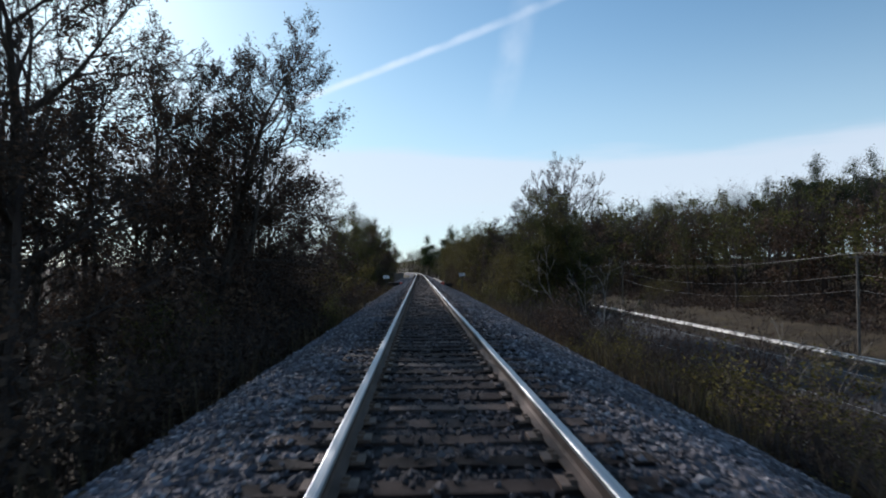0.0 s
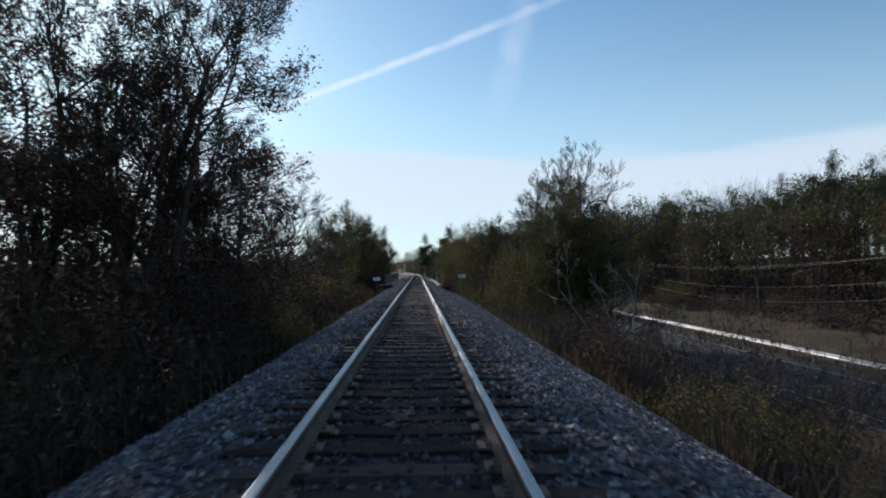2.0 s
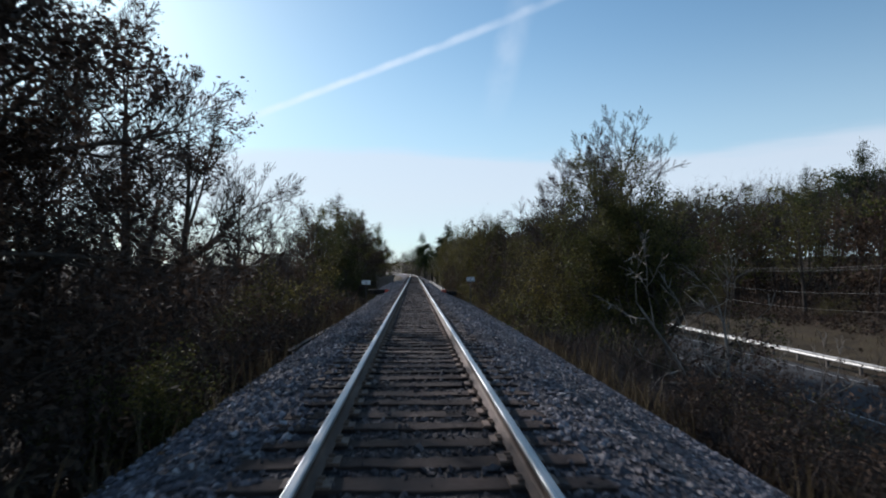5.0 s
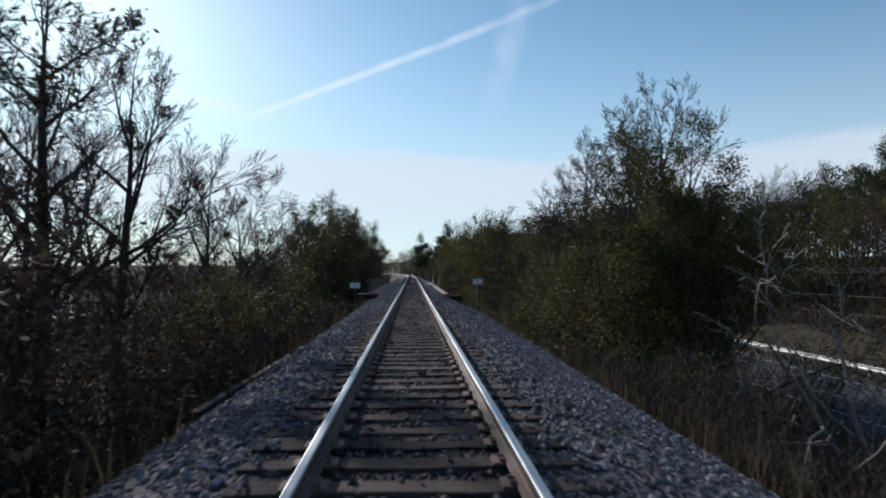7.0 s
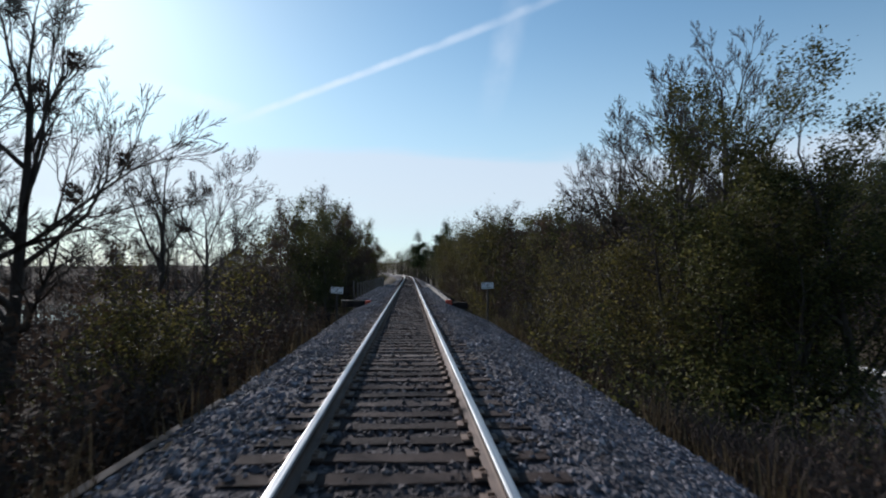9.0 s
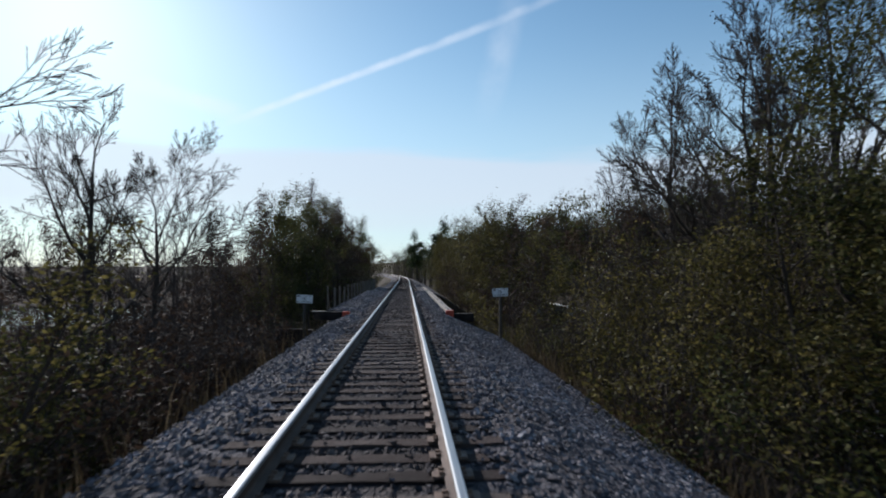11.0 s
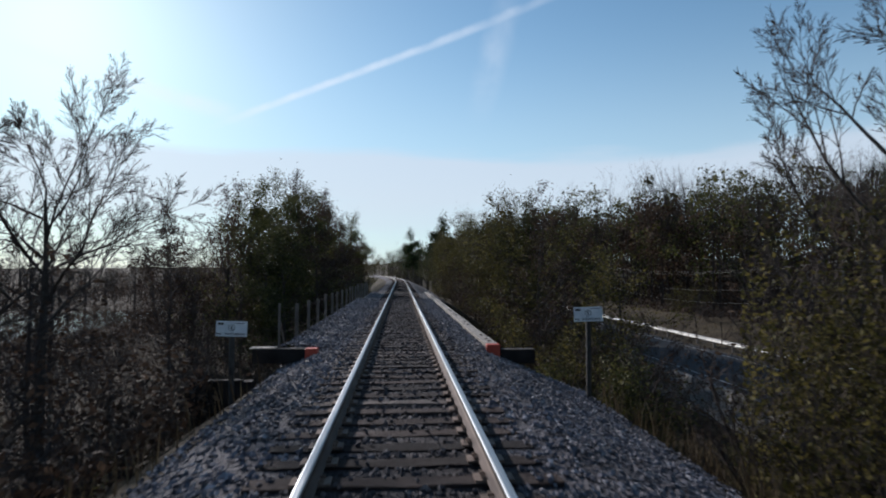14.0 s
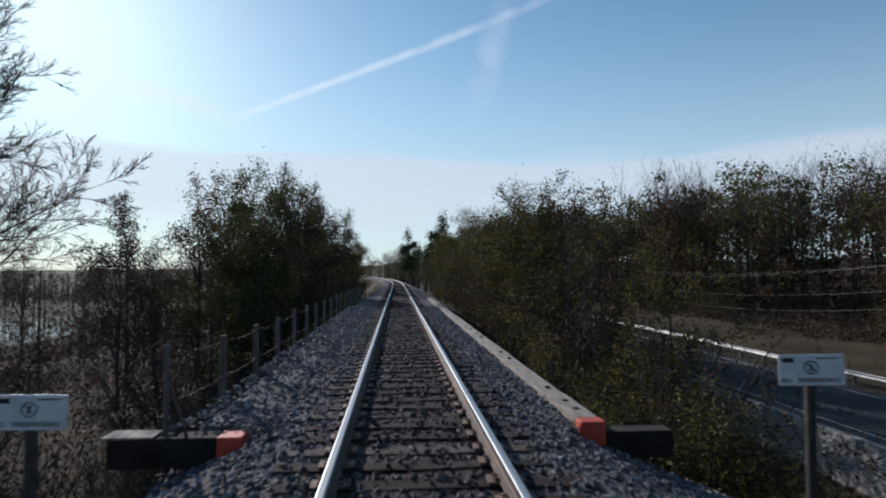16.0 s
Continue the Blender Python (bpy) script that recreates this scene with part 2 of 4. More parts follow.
SIGN_WHITE = m_plain("white_sign_enamel", (0.62, 0.64, 0.66), (0.80, 0.81, 0.82), 7, 0.4, 0, 0.05)
SIGN_INK = m_plain("black_sign_ink", (0.012, 0.012, 0.014), (0.03, 0.03, 0.03), 20, 0.5, 0, 0.0)
SIGN_BACK = m_plain("dark_sign_post", (0.03, 0.028, 0.026), (0.075, 0.068, 0.06), 8, 0.7, 0, 0.3)
PAINT = m_plain("road_paint", (0.30, 0.30, 0.29), (0.50, 0.50, 0.48), 12, 0.7, 0, 0.1)


def m_water():
    m = Mat("still_flood_water", 0.06, spec=0.6)
    m.color(m.ramp(m.noise(0.2, 3), (0.3, (0.02, 0.022, 0.02)), (0.7, (0.035, 0.035, 0.03))))
    m.bump(m.noise(1.5, 3), 0.05, 0.02)
    return m.m


WATER = m_water()


# ---- building helpers ----
def mesh_of(name, verts, faces, *mats):
    me = bpy.data.meshes.new(name)
    me.from_pydata([tuple(v) for v in verts] if not isinstance(verts, np.ndarray) else verts.tolist(), [], faces if isinstance(faces, list) else faces.tolist())
    for mt in mats:
        me.materials.append(mt)
    me.update()
    return me


def part(name, bm, material, parent=None, label=""):
    me = bpy.data.meshes.new(name)
    bm.to_mesh(me)
    bm.free()
    me.materials.append(material)
    ob = new(name, me)
    ob.parent = parent
    if label:
        tagged(ob, label)
    return ob


def thing(name, label, category, at=(0, 0, 0), group="", kind="", turn=0.0):
    ob = new(name)
    ob.empty_display_size = 0.2
    ob.matrix_basis = pose(*at, 0, 0, turn)
    return tagged(ob, label, category, group, kind)


def box(bm, size, at, bevel=0.0, turn=(0, 0, 0)):
    made = bmesh.ops.create_cube(bm, size=1.0)["verts"]
    bmesh.ops.scale(bm, vec=size, verts=made)
    if bevel:
        edges = list({e for v in made for e in v.link_edges})
        made = list({v for f in bmesh.ops.bevel(bm, geom=edges, offset=bevel, segments=2, affect="EDGES", profile=0.5)["faces"] for v in f.verts} | {v for v in made if v.is_valid})
    m = pose(*at, *turn)
    bmesh.ops.transform(bm, matrix=m, verts=made)
    return bm


def tube(bm, pts, radius, sides=6):
    """A round rod along pts; radius is one number or one for each point."""
    rings = []
    for i, p in enumerate(pts):
        p = Vector(p)
        d = (Vector(pts[min(i + 1, len(pts) - 1)]) - Vector(pts[max(i - 1, 0)])).normalized()
        a = d.orthogonal().normalized()
        b = d.cross(a)
        r = radius[i] if isinstance(radius, (list, tuple)) else radius
        rings.append([bm.verts.new(p + (a * math.cos(k * math.tau / sides) + b * math.sin(k * math.tau / sides)) * r) for k in range(sides)])
    for q, w in zip(rings, rings[1:]):
        for k in range(sides):
            bm.faces.new((q[k], q[(k + 1) % sides], w[(k + 1) % sides], w[k]))
    bm.faces.new(rings[0][::-1])
    bm.faces.new(rings[-1])
    return bm


def smooth_noise(x, y, s, seed=0.0):
    return noise.noise(Vector((x * s, y * s, seed)))


def step(a, b, v):
    v = min(1.0, max(0.0, (v - a) / (b - a)))
    return v * v * (3 - 2 * v)


# ---- the lie of the land ----
BRIDGE_A, BRIDGE_B = 61.0, 99.0


def track_x(y):
    return 0.0 if y < 132 else -((y - 132) ** 2) / 3000.0


def shoulder(y, right):
    """How far the ballast reaches from the middle of the track."""
    return 3.8 + 0.5 * step(26, 44, y) if right else 3.2 - 0.5 * step(4, 18, y)


def land(x, y):
    """Height of the ground: railway bank, creek under the bridge, road terrace, low swamp, wooded hill."""
    d = x - track_x(y)
    a = abs(d)
    wob = smooth_noise(x, y, 0.11) * 0.5 + smooth_noise(x, y, 0.5, 3) * 0.12
    base = -4.6 if d > 0 else -5.4
    far = base + wob * step(4, 9, a)
    if d > 0:
        far += step(40, 120, d) * 9.0 + step(29, 40, d) * 0.8
        flat = step(14.5, 16.5, d) * (1 - step(26, 30, d))
        far = far * (1 - flat) + -4.6 * flat
        creek = step(BRIDGE_A - 1, BRIDGE_A + 4, y) * (1 - step(BRIDGE_B - 4, BRIDGE_B + 1, y)) * (1 - step(15.4, 16.5, d))
    else:
        creek = step(BRIDGE_A - 1, BRIDGE_A + 4, y) * (1 - step(BRIDGE_B - 4, BRIDGE_B + 1, y))
        far -= 1.1 * step(36, 46, a) * (1 - step(85, 110, a)) * step(108, 122, y) * (1 - step(165, 180, y))
        far += step(90, 220, a) * 3.0
    edge = shoulder(y, d > 0)
    bank = -0.26 - max(0.0, min(a, edge) - 1.8) * 0.42 - max(0.0, a - edge) * 0.66
    bank += 0.04 * wob * step(1.8, 3.0, a)
    z = max(bank, far)
    if y > 300:
        z = max(z, far + step(300, 700, y) * 8)
    deep = -7.2 if d > 0 else -7.2 + 1.5 * step(7, 12, a)
    return z * (1 - creek) + min(z, deep) * creek


# ---- ground, road and water ----
def build_ground():
    xs = sorted({*np.round(np.arange(-12, 14.01, 0.35), 3), *range(-60, -12, 2), *range(15, 60, 2), *range(-300, -60, 12), *range(60, 300, 12), -900, -600, -420, 420, 600, 900})
    ys = sorted({*np.round(np.arange(-8, 110.01, 0.5), 3), *range(112, 200, 3), *range(200, 500, 12), *range(-100, -8, 8), -400, -200, 560, 700, 1000, 1600})
    verts = [(x, y, land(x, y)) for y in ys for x in xs]
    w = len(xs)
    faces = [(j * w + i, j * w + i + 1, (j + 1) * w + i + 1, (j + 1) * w + i) for j in range(len(ys) - 1) for i in range(w - 1)]
    ob = new("ground", mesh_of("ground", verts, faces, GROUND))
    for p in ob.data.polygons:
        p.use_smooth = True
    return tagged(ob, "brown winter ground of leaf litter and bare soil", "ground", kind="structure")


def strip(name, mat, x0, x1, y0, y1, lift, n, label, category, cols=1):
    verts, faces = [], []
    for j in range(n + 1):
        y = y0 + (y1 - y0) * j / n
        for i in range(cols + 1):
            x = x0 + (x1 - x0) * i / cols
            verts.append((x, y, -4.6 + lift))
    w = cols + 1
    for j in range(n):
        for i in range(cols):
            faces.append((j * w + i, j * w + i + 1, (j + 1) * w + i + 1, (j + 1) * w + i))
    return tagged(new(name, mesh_of(name, verts, faces, mat)), label, category, kind="structure")


build_ground()
strip("road", ASPHALT, 16.6, 24.2, -100, 400, 0.02, 50, "worn grey asphalt country road", "road", 4)
strip("trim", PAINT, 17.75, 17.85, -100, 400, 0.026, 50, "white painted line along the road edge", "road line")
strip("trim", PAINT, 23.3, 23.4, -100, 400, 0.026, 50, "white painted line along the road edge", "road line")
water = new("water", mesh_of("water", [(-112, 108, -6.05), (-36, 108, -6.05), (-36, 180, -6.05), (-112, 180, -6.05)], [(0, 1, 2, 3)], WATER))
tagged(water, "still flood water lying among the trees", "water", kind="structure")


# ---- ballast ----
def build_bed():
    offs = [-4.3, -3.9, -3.4, -2.9, -2.4, -1.95, -1.6, -1.3, -0.9, -0.45, 0, 0.45, 0.9, 1.3, 1.6, 1.95, 2.4, 2.9, 3.4, 3.9, 4.4]
    ys = [*np.arange(-8, 110, 0.4), *np.arange(110, 460, 3.0)]
    verts, faces = [], []
    w = len(offs)
    for y in ys:
        on_bridge = BRIDGE_A < y < BRIDGE_B
        for o in offs:
            a = abs(o)
            lim = 2.05 if on_bridge and o > 0 else 2.75 if on_bridge else shoulder(y, o > 0) + 0.1
            o2 = math.copysign(min(a, lim), o)
            z = -0.215 - max(0, min(a, lim) - 1.75) * 0.42 + 0.025 * smooth_noise(o, y, 1.7)
            if on_bridge:
                z = -0.215 + 0.03 * smooth_noise(o, y, 1.7) + (-0.03 * step(1.6, 2.2, a) if o > 0 else 0.10 * step(1.5, 2.2, a) - 0.3 * step(2.4, 2.9, a))
            if a > lim:
                z -= 0.15
            verts.append((track_x(y) + o2, y, z))
    for j in range(len(ys) - 1):
        for i in range(w - 1):
            faces.append((j * w + i, j * w + i + 1, (j + 1) * w + i + 1, (j + 1) * w + i))
    ob = new("ballast_bed", mesh_of("ballast_bed", verts, faces, BED))
    return tagged(ob, "grey crushed stone ballast bank under the track", "ballast", kind="structure")


def build_stones(count=105000):
    rng = np.random.default_rng(5)
    k = np.array([(1, 0, 0), (0, 1, 0), (-1, 0, 0), (0, -1, 0), (0, 0, 1), (0, 0, -1)], float)
    tri = np.array([(0, 1, 4), (1, 2, 4), (2, 3, 4), (3, 0, 4), (1, 0, 5), (2, 1, 5), (3, 2, 5), (0, 3, 5)])
    y = -2 + 88 * rng.random(count) ** 1.1
    x = rng.uniform(-3.3, 4.3, count)
    gap = ((y + 3) / 0.51) % 1.0                             # 0 at a tie's middle
    on_tie = (np.minimum(gap, 1 - gap) * 0.51 < 0.12) & (np.abs(x) < 1.3)
    cover = 0.07 + 0.36 * np.exp(-(y / 6.0) ** 2) + 0.36 / (1 + np.exp(-(y - 58) / 2.0))
    cover = np.where(np.abs(x) > 1.08, 0.55, cover)
    keep = ~on_tie | (rng.random(count) < cover)
    near_rail = np.abs(np.abs(x) - 0.7525) < 0.12
    keep &= ~near_rail
    lim = np.where((y > BRIDGE_A), np.where(x > 0, 1.95, 2.7), np.where(x > 0, 3.75 + 0.5 * np.clip((y - 26) / 18, 0, 1), 3.15 - 0.4 * np.clip((y - 4) / 14, 0, 1)))
    keep &= np.abs(x) < lim
    x, y, on_tie = x[keep], y[keep], on_tie[keep]
    n = len(x)
    a = np.abs(x)
    z = -0.215 - np.where(y > BRIDGE_A, np.where(x > 0, 0.02, -0.1) * np.clip((a - 1.5) / 0.7, 0, 1), np.maximum(0, a - 1.75) * 0.42)
    z += np.where(on_tie, 0.038, np.where(a < 1.3, 0.010, np.where(a < 1.8, 0.02, 0.006)))
    size = rng.uniform(0.018, 0.042, n) * np.where(rng.random(n) < 0.06, 1.4, 1.0)
    v = k[None] * rng.uniform(0.6, 1.25, (n, 6, 1)) + rng.normal(0, 0.16, (n, 6, 3))
    v *= size[:, None, None] * np.array([1.25, 1.0, 0.75])
    ang, til = rng.uniform(0, math.tau, n), rng.normal(0, 0.5, n)
    c, s = np.cos(ang)[:, None], np.sin(ang)[:, None]
    ct, st = np.cos(til)[:, None], np.sin(til)[:, None]
    vy, vz = v[..., 1] * ct - v[..., 2] * st, v[..., 1] * st + v[..., 2] * ct
    vx = v[..., 0]
    v = np.stack([vx * c - vy * s, vx * s + vy * c, vz], -1) + np.stack([x, y, z], -1)[:, None]
    f = (tri[None] + 6 * np.arange(n)[:, None, None]).reshape(-1, 3)
    ob = new("ballast_stones", mesh_of("ballast_stones", v.reshape(-1, 3), f, STONE))
    return tagged(ob, "loose angular grey ballast stones between and beside the ties", "ballast stones", kind="stuff")


build_bed()
build_stones()


# ---- track ----
def sweep(name, profile, ys, x, mat, parent, label=""):
    verts, faces = [], []
    w = len(profile)
    for y in ys:
        verts += [(track_x(y) + x + px, y, pz) for px, pz in profile]
    for j in range(len(ys) - 1):
        for i in range(w):
            faces.append((j * w + i, j * w + (i + 1) % w, (j + 1) * w + (i + 1) % w, (j + 1) * w + i))
    faces += [tuple(range(w))[::-1], tuple(range((len(ys) - 1) * w, len(ys) * w))]
    ob = new(name, mesh_of(name, verts, faces, mat))
    ob.parent = parent
    return tagged(ob, label) if label else ob


RUN = [*np.arange(-7.0, 132, 6.0), *np.arange(132, 440, 3.0)]
HEAD = [(-0.036, -0.036), (0.036, -0.036), (0.037, -0.012), (0.031, -0.003), (0.02, 0.0), (-0.02, 0.0), (-0.031, -0.003), (-0.037, -0.012)]
WEB = [(-0.07, -0.172), (0.07, -0.172), (0.07, -0.16), (0.022, -0.142), (0.009, -0.125), (0.009, -0.055), (0.03, -0.037), (-0.03, -0.037), (-0.009, -0.055), (-0.009, -0.125), (-0.022, -0.142), (-0.07, -0.16)]
for sx in (-0.7525, 0.7525):
    rail = thing("rail", "steel running rail, polished on top, rusty at the sides", "rail", group="running rails")
    sweep("railhead", HEAD, RUN, sx, RAIL_HEAD, rail, "bright worn steel railhead")
    sweep("rail_web", WEB, RUN, sx, RAIL_SIDE, rail, "rusty brown rail web and foot")


def tie_mesh(seed):
    r = random.Random(seed)
    bm = bmesh.new()
    box(bm, (2.59, 0.225, 0.17), (0, 0, -0.085))
    bmesh.ops.subdivide_edges(bm, edges=[e for e in bm.edges if abs(e.verts[0].co.x - e.verts[1].co.x) > 1], cuts=5)
    for v in bm.verts:
        v.co += Vector((r.uniform(-0.025, 0.025), r.uniform(-0.013, 0.013), r.uniform(-0.012, 0.006)))
    me = bpy.data.meshes.new("tie")
    bm.to_mesh(me)
    bm.free()
    me.materials.append(TIE)
    return me


def plate_mesh():
    bm = bmesh.new()
    box(bm, (0.33, 0.19, 0.02), (0, 0, 0.012))
    for px in (-0.088, 0.088):
        for py in (-0.05, 0.055):
            box(bm, (0.045, 0.028, 0.035), (px, py, 0.03))
    me = bpy.data.meshes.new("tie_plate")
    bm.to_mesh(me)
    bm.free()
    me.materials.append(PLATE)
    return me


def build_ties():
    bed = thing("tie_row", "row of weathered grey-brown wooden ties set in the ballast", "railway ties")
    meshes, pm = [tie_mesh(i) for i in range(8)], plate_mesh()
    r = random.Random(11)
    for i in range(290):
        y = -3 + i * 0.51
        t = new("tie", r.choice(meshes))
        t.parent = bed
        t.matrix_basis = pose(track_x(y) + r.uniform(-0.05, 0.05), y + r.uniform(-0.025, 0.025), -0.186 + r.uniform(-0.008, 0.004), 0, 0, r.uniform(-0.8, 0.8) + (180 if r.random() < 0.5 else 0))
        if i < 190:
            for sx in (-0.7525, 0.7525):
                p = new("tie_plate", pm)
                p.parent = t
                p.matrix_basis = t.matrix_basis.inverted() @ pose(track_x(y) + sx, t.location.y, -0.186)
    verts, faces = [], []
    for i in range(500):
        y = -3 + 290 * 0.51 + i * 0.51
        n = len(verts)
        verts += [(track_x(y) + sx * 1.29, y + sy * 0.112, z) for z in (-0.3, -0.187) for sx, sy in ((-1, -1), (1, -1), (1, 1), (-1, 1))]
        faces += [(n + 4, n + 5, n + 6, n + 7), (n, n + 1, n + 5, n + 4), (n + 1, n + 2, n + 6, n + 5), (n + 2, n + 3, n + 7, n + 6), (n + 3, n, n + 4, n + 7)]
    far = new("far_ties", mesh_of("far_ties", verts, faces, TIE))
    far.parent = bed
    tagged(far, kind="stuff")


build_ties()


# ---- trees ----
class Plant:
    """Collects branches and leaves as vertex lists."""

    def __init__(self, seed):
        self.r = random.Random(seed)
        self.v, self.f, self.lv, self.lf = [], [], [], []
        self.tv, self.tf = [], []
        self.tips = []

    def limb(self, pts, radii, sides, fine=False):
        vs, fs = (self.tv, self.tf) if fine else (self.v, self.f)
        base = len(vs)
        for i, p in enumerate(pts):
            d = (pts[min(i + 1, len(pts) - 1)] - pts[max(i - 1, 0)]).normalized()
            a = d.orthogonal().normalized()
            b = d.cross(a)
            for k in range(sides):
                t = k * math.tau / sides
                vs.append(p + (a * math.cos(t) + b * math.sin(t)) * radii[i])
        for i in range(len(pts) - 1):
            for k in range(sides):
                q = base + i * sides
                fs.append((q + k, q + (k + 1) % sides, q + sides + (k + 1) % sides, q + sides + k))

    def grow(self, start, way, length, radius, level, spec):
        r = self.r
        last = level == spec["levels"]
        segs = 1 if last else 6 if level == 0 else 4 if level == 1 else 3
        pts, radii, d = [start.copy()], [radius], way.normalized()
        for i in range(segs):
            wob = spec["wobble"] * (0.5 if level == 0 else 1.0)
            d = (d + Vector((r.gauss(0, wob), r.gauss(0, wob), r.gauss(0, wob))) + Vector((0, 0, spec["lift"] * (0.3 if level else 0.5)))).normalized()
            pts.append(pts[-1] + d * (length / segs))
            radii.append(radius * (1 - 0.82 * (i + 1) / segs) if level else radius * (1 - 0.75 * (i + 1) / segs))
        self.limb(pts, [max(q, spec["thin"]) for q in radii], 3 if last else 7 if level == 0 and radius > 0.08 else 4 if level < 2 else 3, level >= 2 and level >= spec["levels"] - 1)
        if last:
            self.tips.append((pts[-1], d, level))
            self.tips.append((pts[-2], d, level))
            return
        n = spec["kids"][level]
        lo = spec["clear"] if level == 0 else 0.3
        for i in range(n):
            s = lo + (1 - lo) * (i + r.random()) / n
            j = min(int(s * segs), segs - 1)
            p = pts[j].lerp(pts[j + 1], s * segs - j)
            axis = (pts[j + 1] - pts[j]).normalized()
            side = axis.orthogonal().normalized()
            side.rotate(Matrix.Rotation(i * 2.4 + r.uniform(-0.5, 0.5), 3, axis))
            spread = radians(r.uniform(*spec["angle"])) * (1.0 if level == 0 else 0.78 if level == 1 else spec.get("fine", 0.78))
            kid = axis * math.cos(spread) + side * math.sin(spread)
            ln = length * spec["ratio"][level] * r.uniform(0.7, 1.15) * (spec["shape"](s) if level == 0 else 1 - 0.45 * s)
            self.grow(p, kid, ln, radii[j] * (r.uniform(0.52, 0.72) if level == 0 else r.uniform(0.45, 0.62)), level + 1, spec)
        self.grow(pts[-1], d, length * 0.3, radii[-1] * 0.9, min(level + 1, spec["levels"]), spec)

    def leaves(self, per_tip, size, spread, keep=1.0, droop=0.0):
        r = self.r
        for p, d, _ in self.tips:
            if r.random() > keep:
                continue
            for _ in range(per_tip):
                c = p + Vector((r.gauss(0, spread), r.gauss(0, spread), r.gauss(0, spread) - droop))
                u = Vector((r.gauss(0, 1), r.gauss(0, 1), r.gauss(0, 0.6))).normalized()
                w = u.orthogonal().normalized()
                w.rotate(Matrix.Rotation(r.uniform(0, math.tau), 3, u))
                s = size * r.uniform(0.6, 1.3)
                n = len(self.lv)
                self.lv += [c - u * s, c + w * s * 0.45 - u * s * 0.1, c + u * s, c - w * s * 0.45 - u * s * 0.1]
                self.lf.append((n, n + 1, n + 2, n + 3))

    def make(self, name, label, category, bark, leaf=None, group="", wood="trunk", crown="crown", clumps=0):
        ob = thing(name, label, category, group=group)
        t = new(wood, mesh_of(wood, self.v, self.f, bark))
        t.parent = ob
        for p in t.data.polygons:
            p.use_smooth = True
        if self.tf:
            c = new("branchwork" if self.lf else crown, mesh_of("branchwork", self.tv, self.tf, bark))
            c.parent = ob
            tagged(c, kind="stuff")
        if wood == "stem":
            tagged(t, kind="stuff")
        for p, _, _ in self.r.sample([q for q in self.tips if q[0].z > 3.5], clumps):
            lv, lf = [], []
            for _ in range(260):
                e = Vector((self.r.gauss(0, 1), self.r.gauss(0, 1), self.r.gauss(0, 1))).normalized()
                c0 = p + e * 0.19 * self.r.random() ** 0.4
                o = e.orthogonal().normalized() * 0.014
                n = len(lv)
                lv += [c0 - e * 0.04, c0 + o, c0 + e * 0.05, c0 - o]
                lf.append((n, n + 1, n + 2, n + 3))
            m = new("mistletoe", mesh_of("mistletoe", lv, lf, LEAF_BROWN))
            m.parent = ob
            tagged(m, "dark round mistletoe clump")
        if self.lf and leaf:
            c = new(crown, mesh_of(crown, self.lv, self.lf, leaf))
            c.parent = ob
        ob.location = (0, 0, -500)
        return ob


ROUND = lambda s: 1.0 - 0.55 * abs(s - 0.45) * 1.6
CONE = lambda s: 1.15 - s
SPEC_BARE = dict(levels=4, kids=(12, 8, 7, 6), ratio=(0.50, 0.52, 0.56, 0.62), angle=(26, 58), fine=0.62, clear=0.28, wobble=0.13, lift=0.10, thin=0.005, shape=ROUND)
SPEC_MID = dict(levels=3, kids=(11, 5, 4), ratio=(0.46, 0.5, 0.5), angle=(28, 65), clear=0.25, wobble=0.13, lift=0.12, thin=0.010, shape=ROUND)
SPEC_FAR = dict(levels=2, kids=(11, 7), ratio=(0.45, 0.5), angle=(25, 60), clear=0.25, wobble=0.12, lift=0.15, thin=0.02, shape=ROUND)
SPEC_OAK = dict(levels=3, kids=(15, 6, 4), ratio=(0.42, 0.5, 0.5), angle=(40, 80), clear=0.12, wobble=0.12, lift=0.06, thin=0.008, shape=ROUND)
SPEC_SHRUB = dict(levels=2, kids=(6, 4), ratio=(0.6, 0.5), angle=(20, 60), clear=0.1, wobble=0.2, lift=0.05, thin=0.005, shape=ROUND)
SPEC_PINE = dict(levels=2, kids=(16, 8), ratio=(0.30, 0.45), angle=(55, 90), clear=0.38, wobble=0.06, lift=0.12, thin=0.02, shape=lambda s: 1.2 - 0.5 * s)


def tree(seed, height, spec, radius, lean=(0, 0), leaf=None):
    p = Plant(seed)
    p.grow(Vector((0, 0, -0.3)), Vector((lean[0], lean[1], 1)), height * 0.8, radius, 0, spec)
    if leaf:
        p.leaves(*leaf)
    return p


def shrub(seed, height, stems, leaf=None, spec=SPEC_SHRUB):
    p = Plant(seed)
    for i in range(stems):
        a = p.r.uniform(0, math.tau)
        e = p.r.uniform(0.1, 0.75)
        p.grow(Vector((math.cos(a) * 0.5 * p.r.random(), math.sin(a) * 0.5 * p.r.random(), -0.2)), Vector((math.cos(a) * e, math.sin(a) * e, 1)), height * p.r.uniform(0.5, 0.95), 0.02 * height / 2, 0, spec)
    if leaf:
        p.leaves(*leaf)
    return p


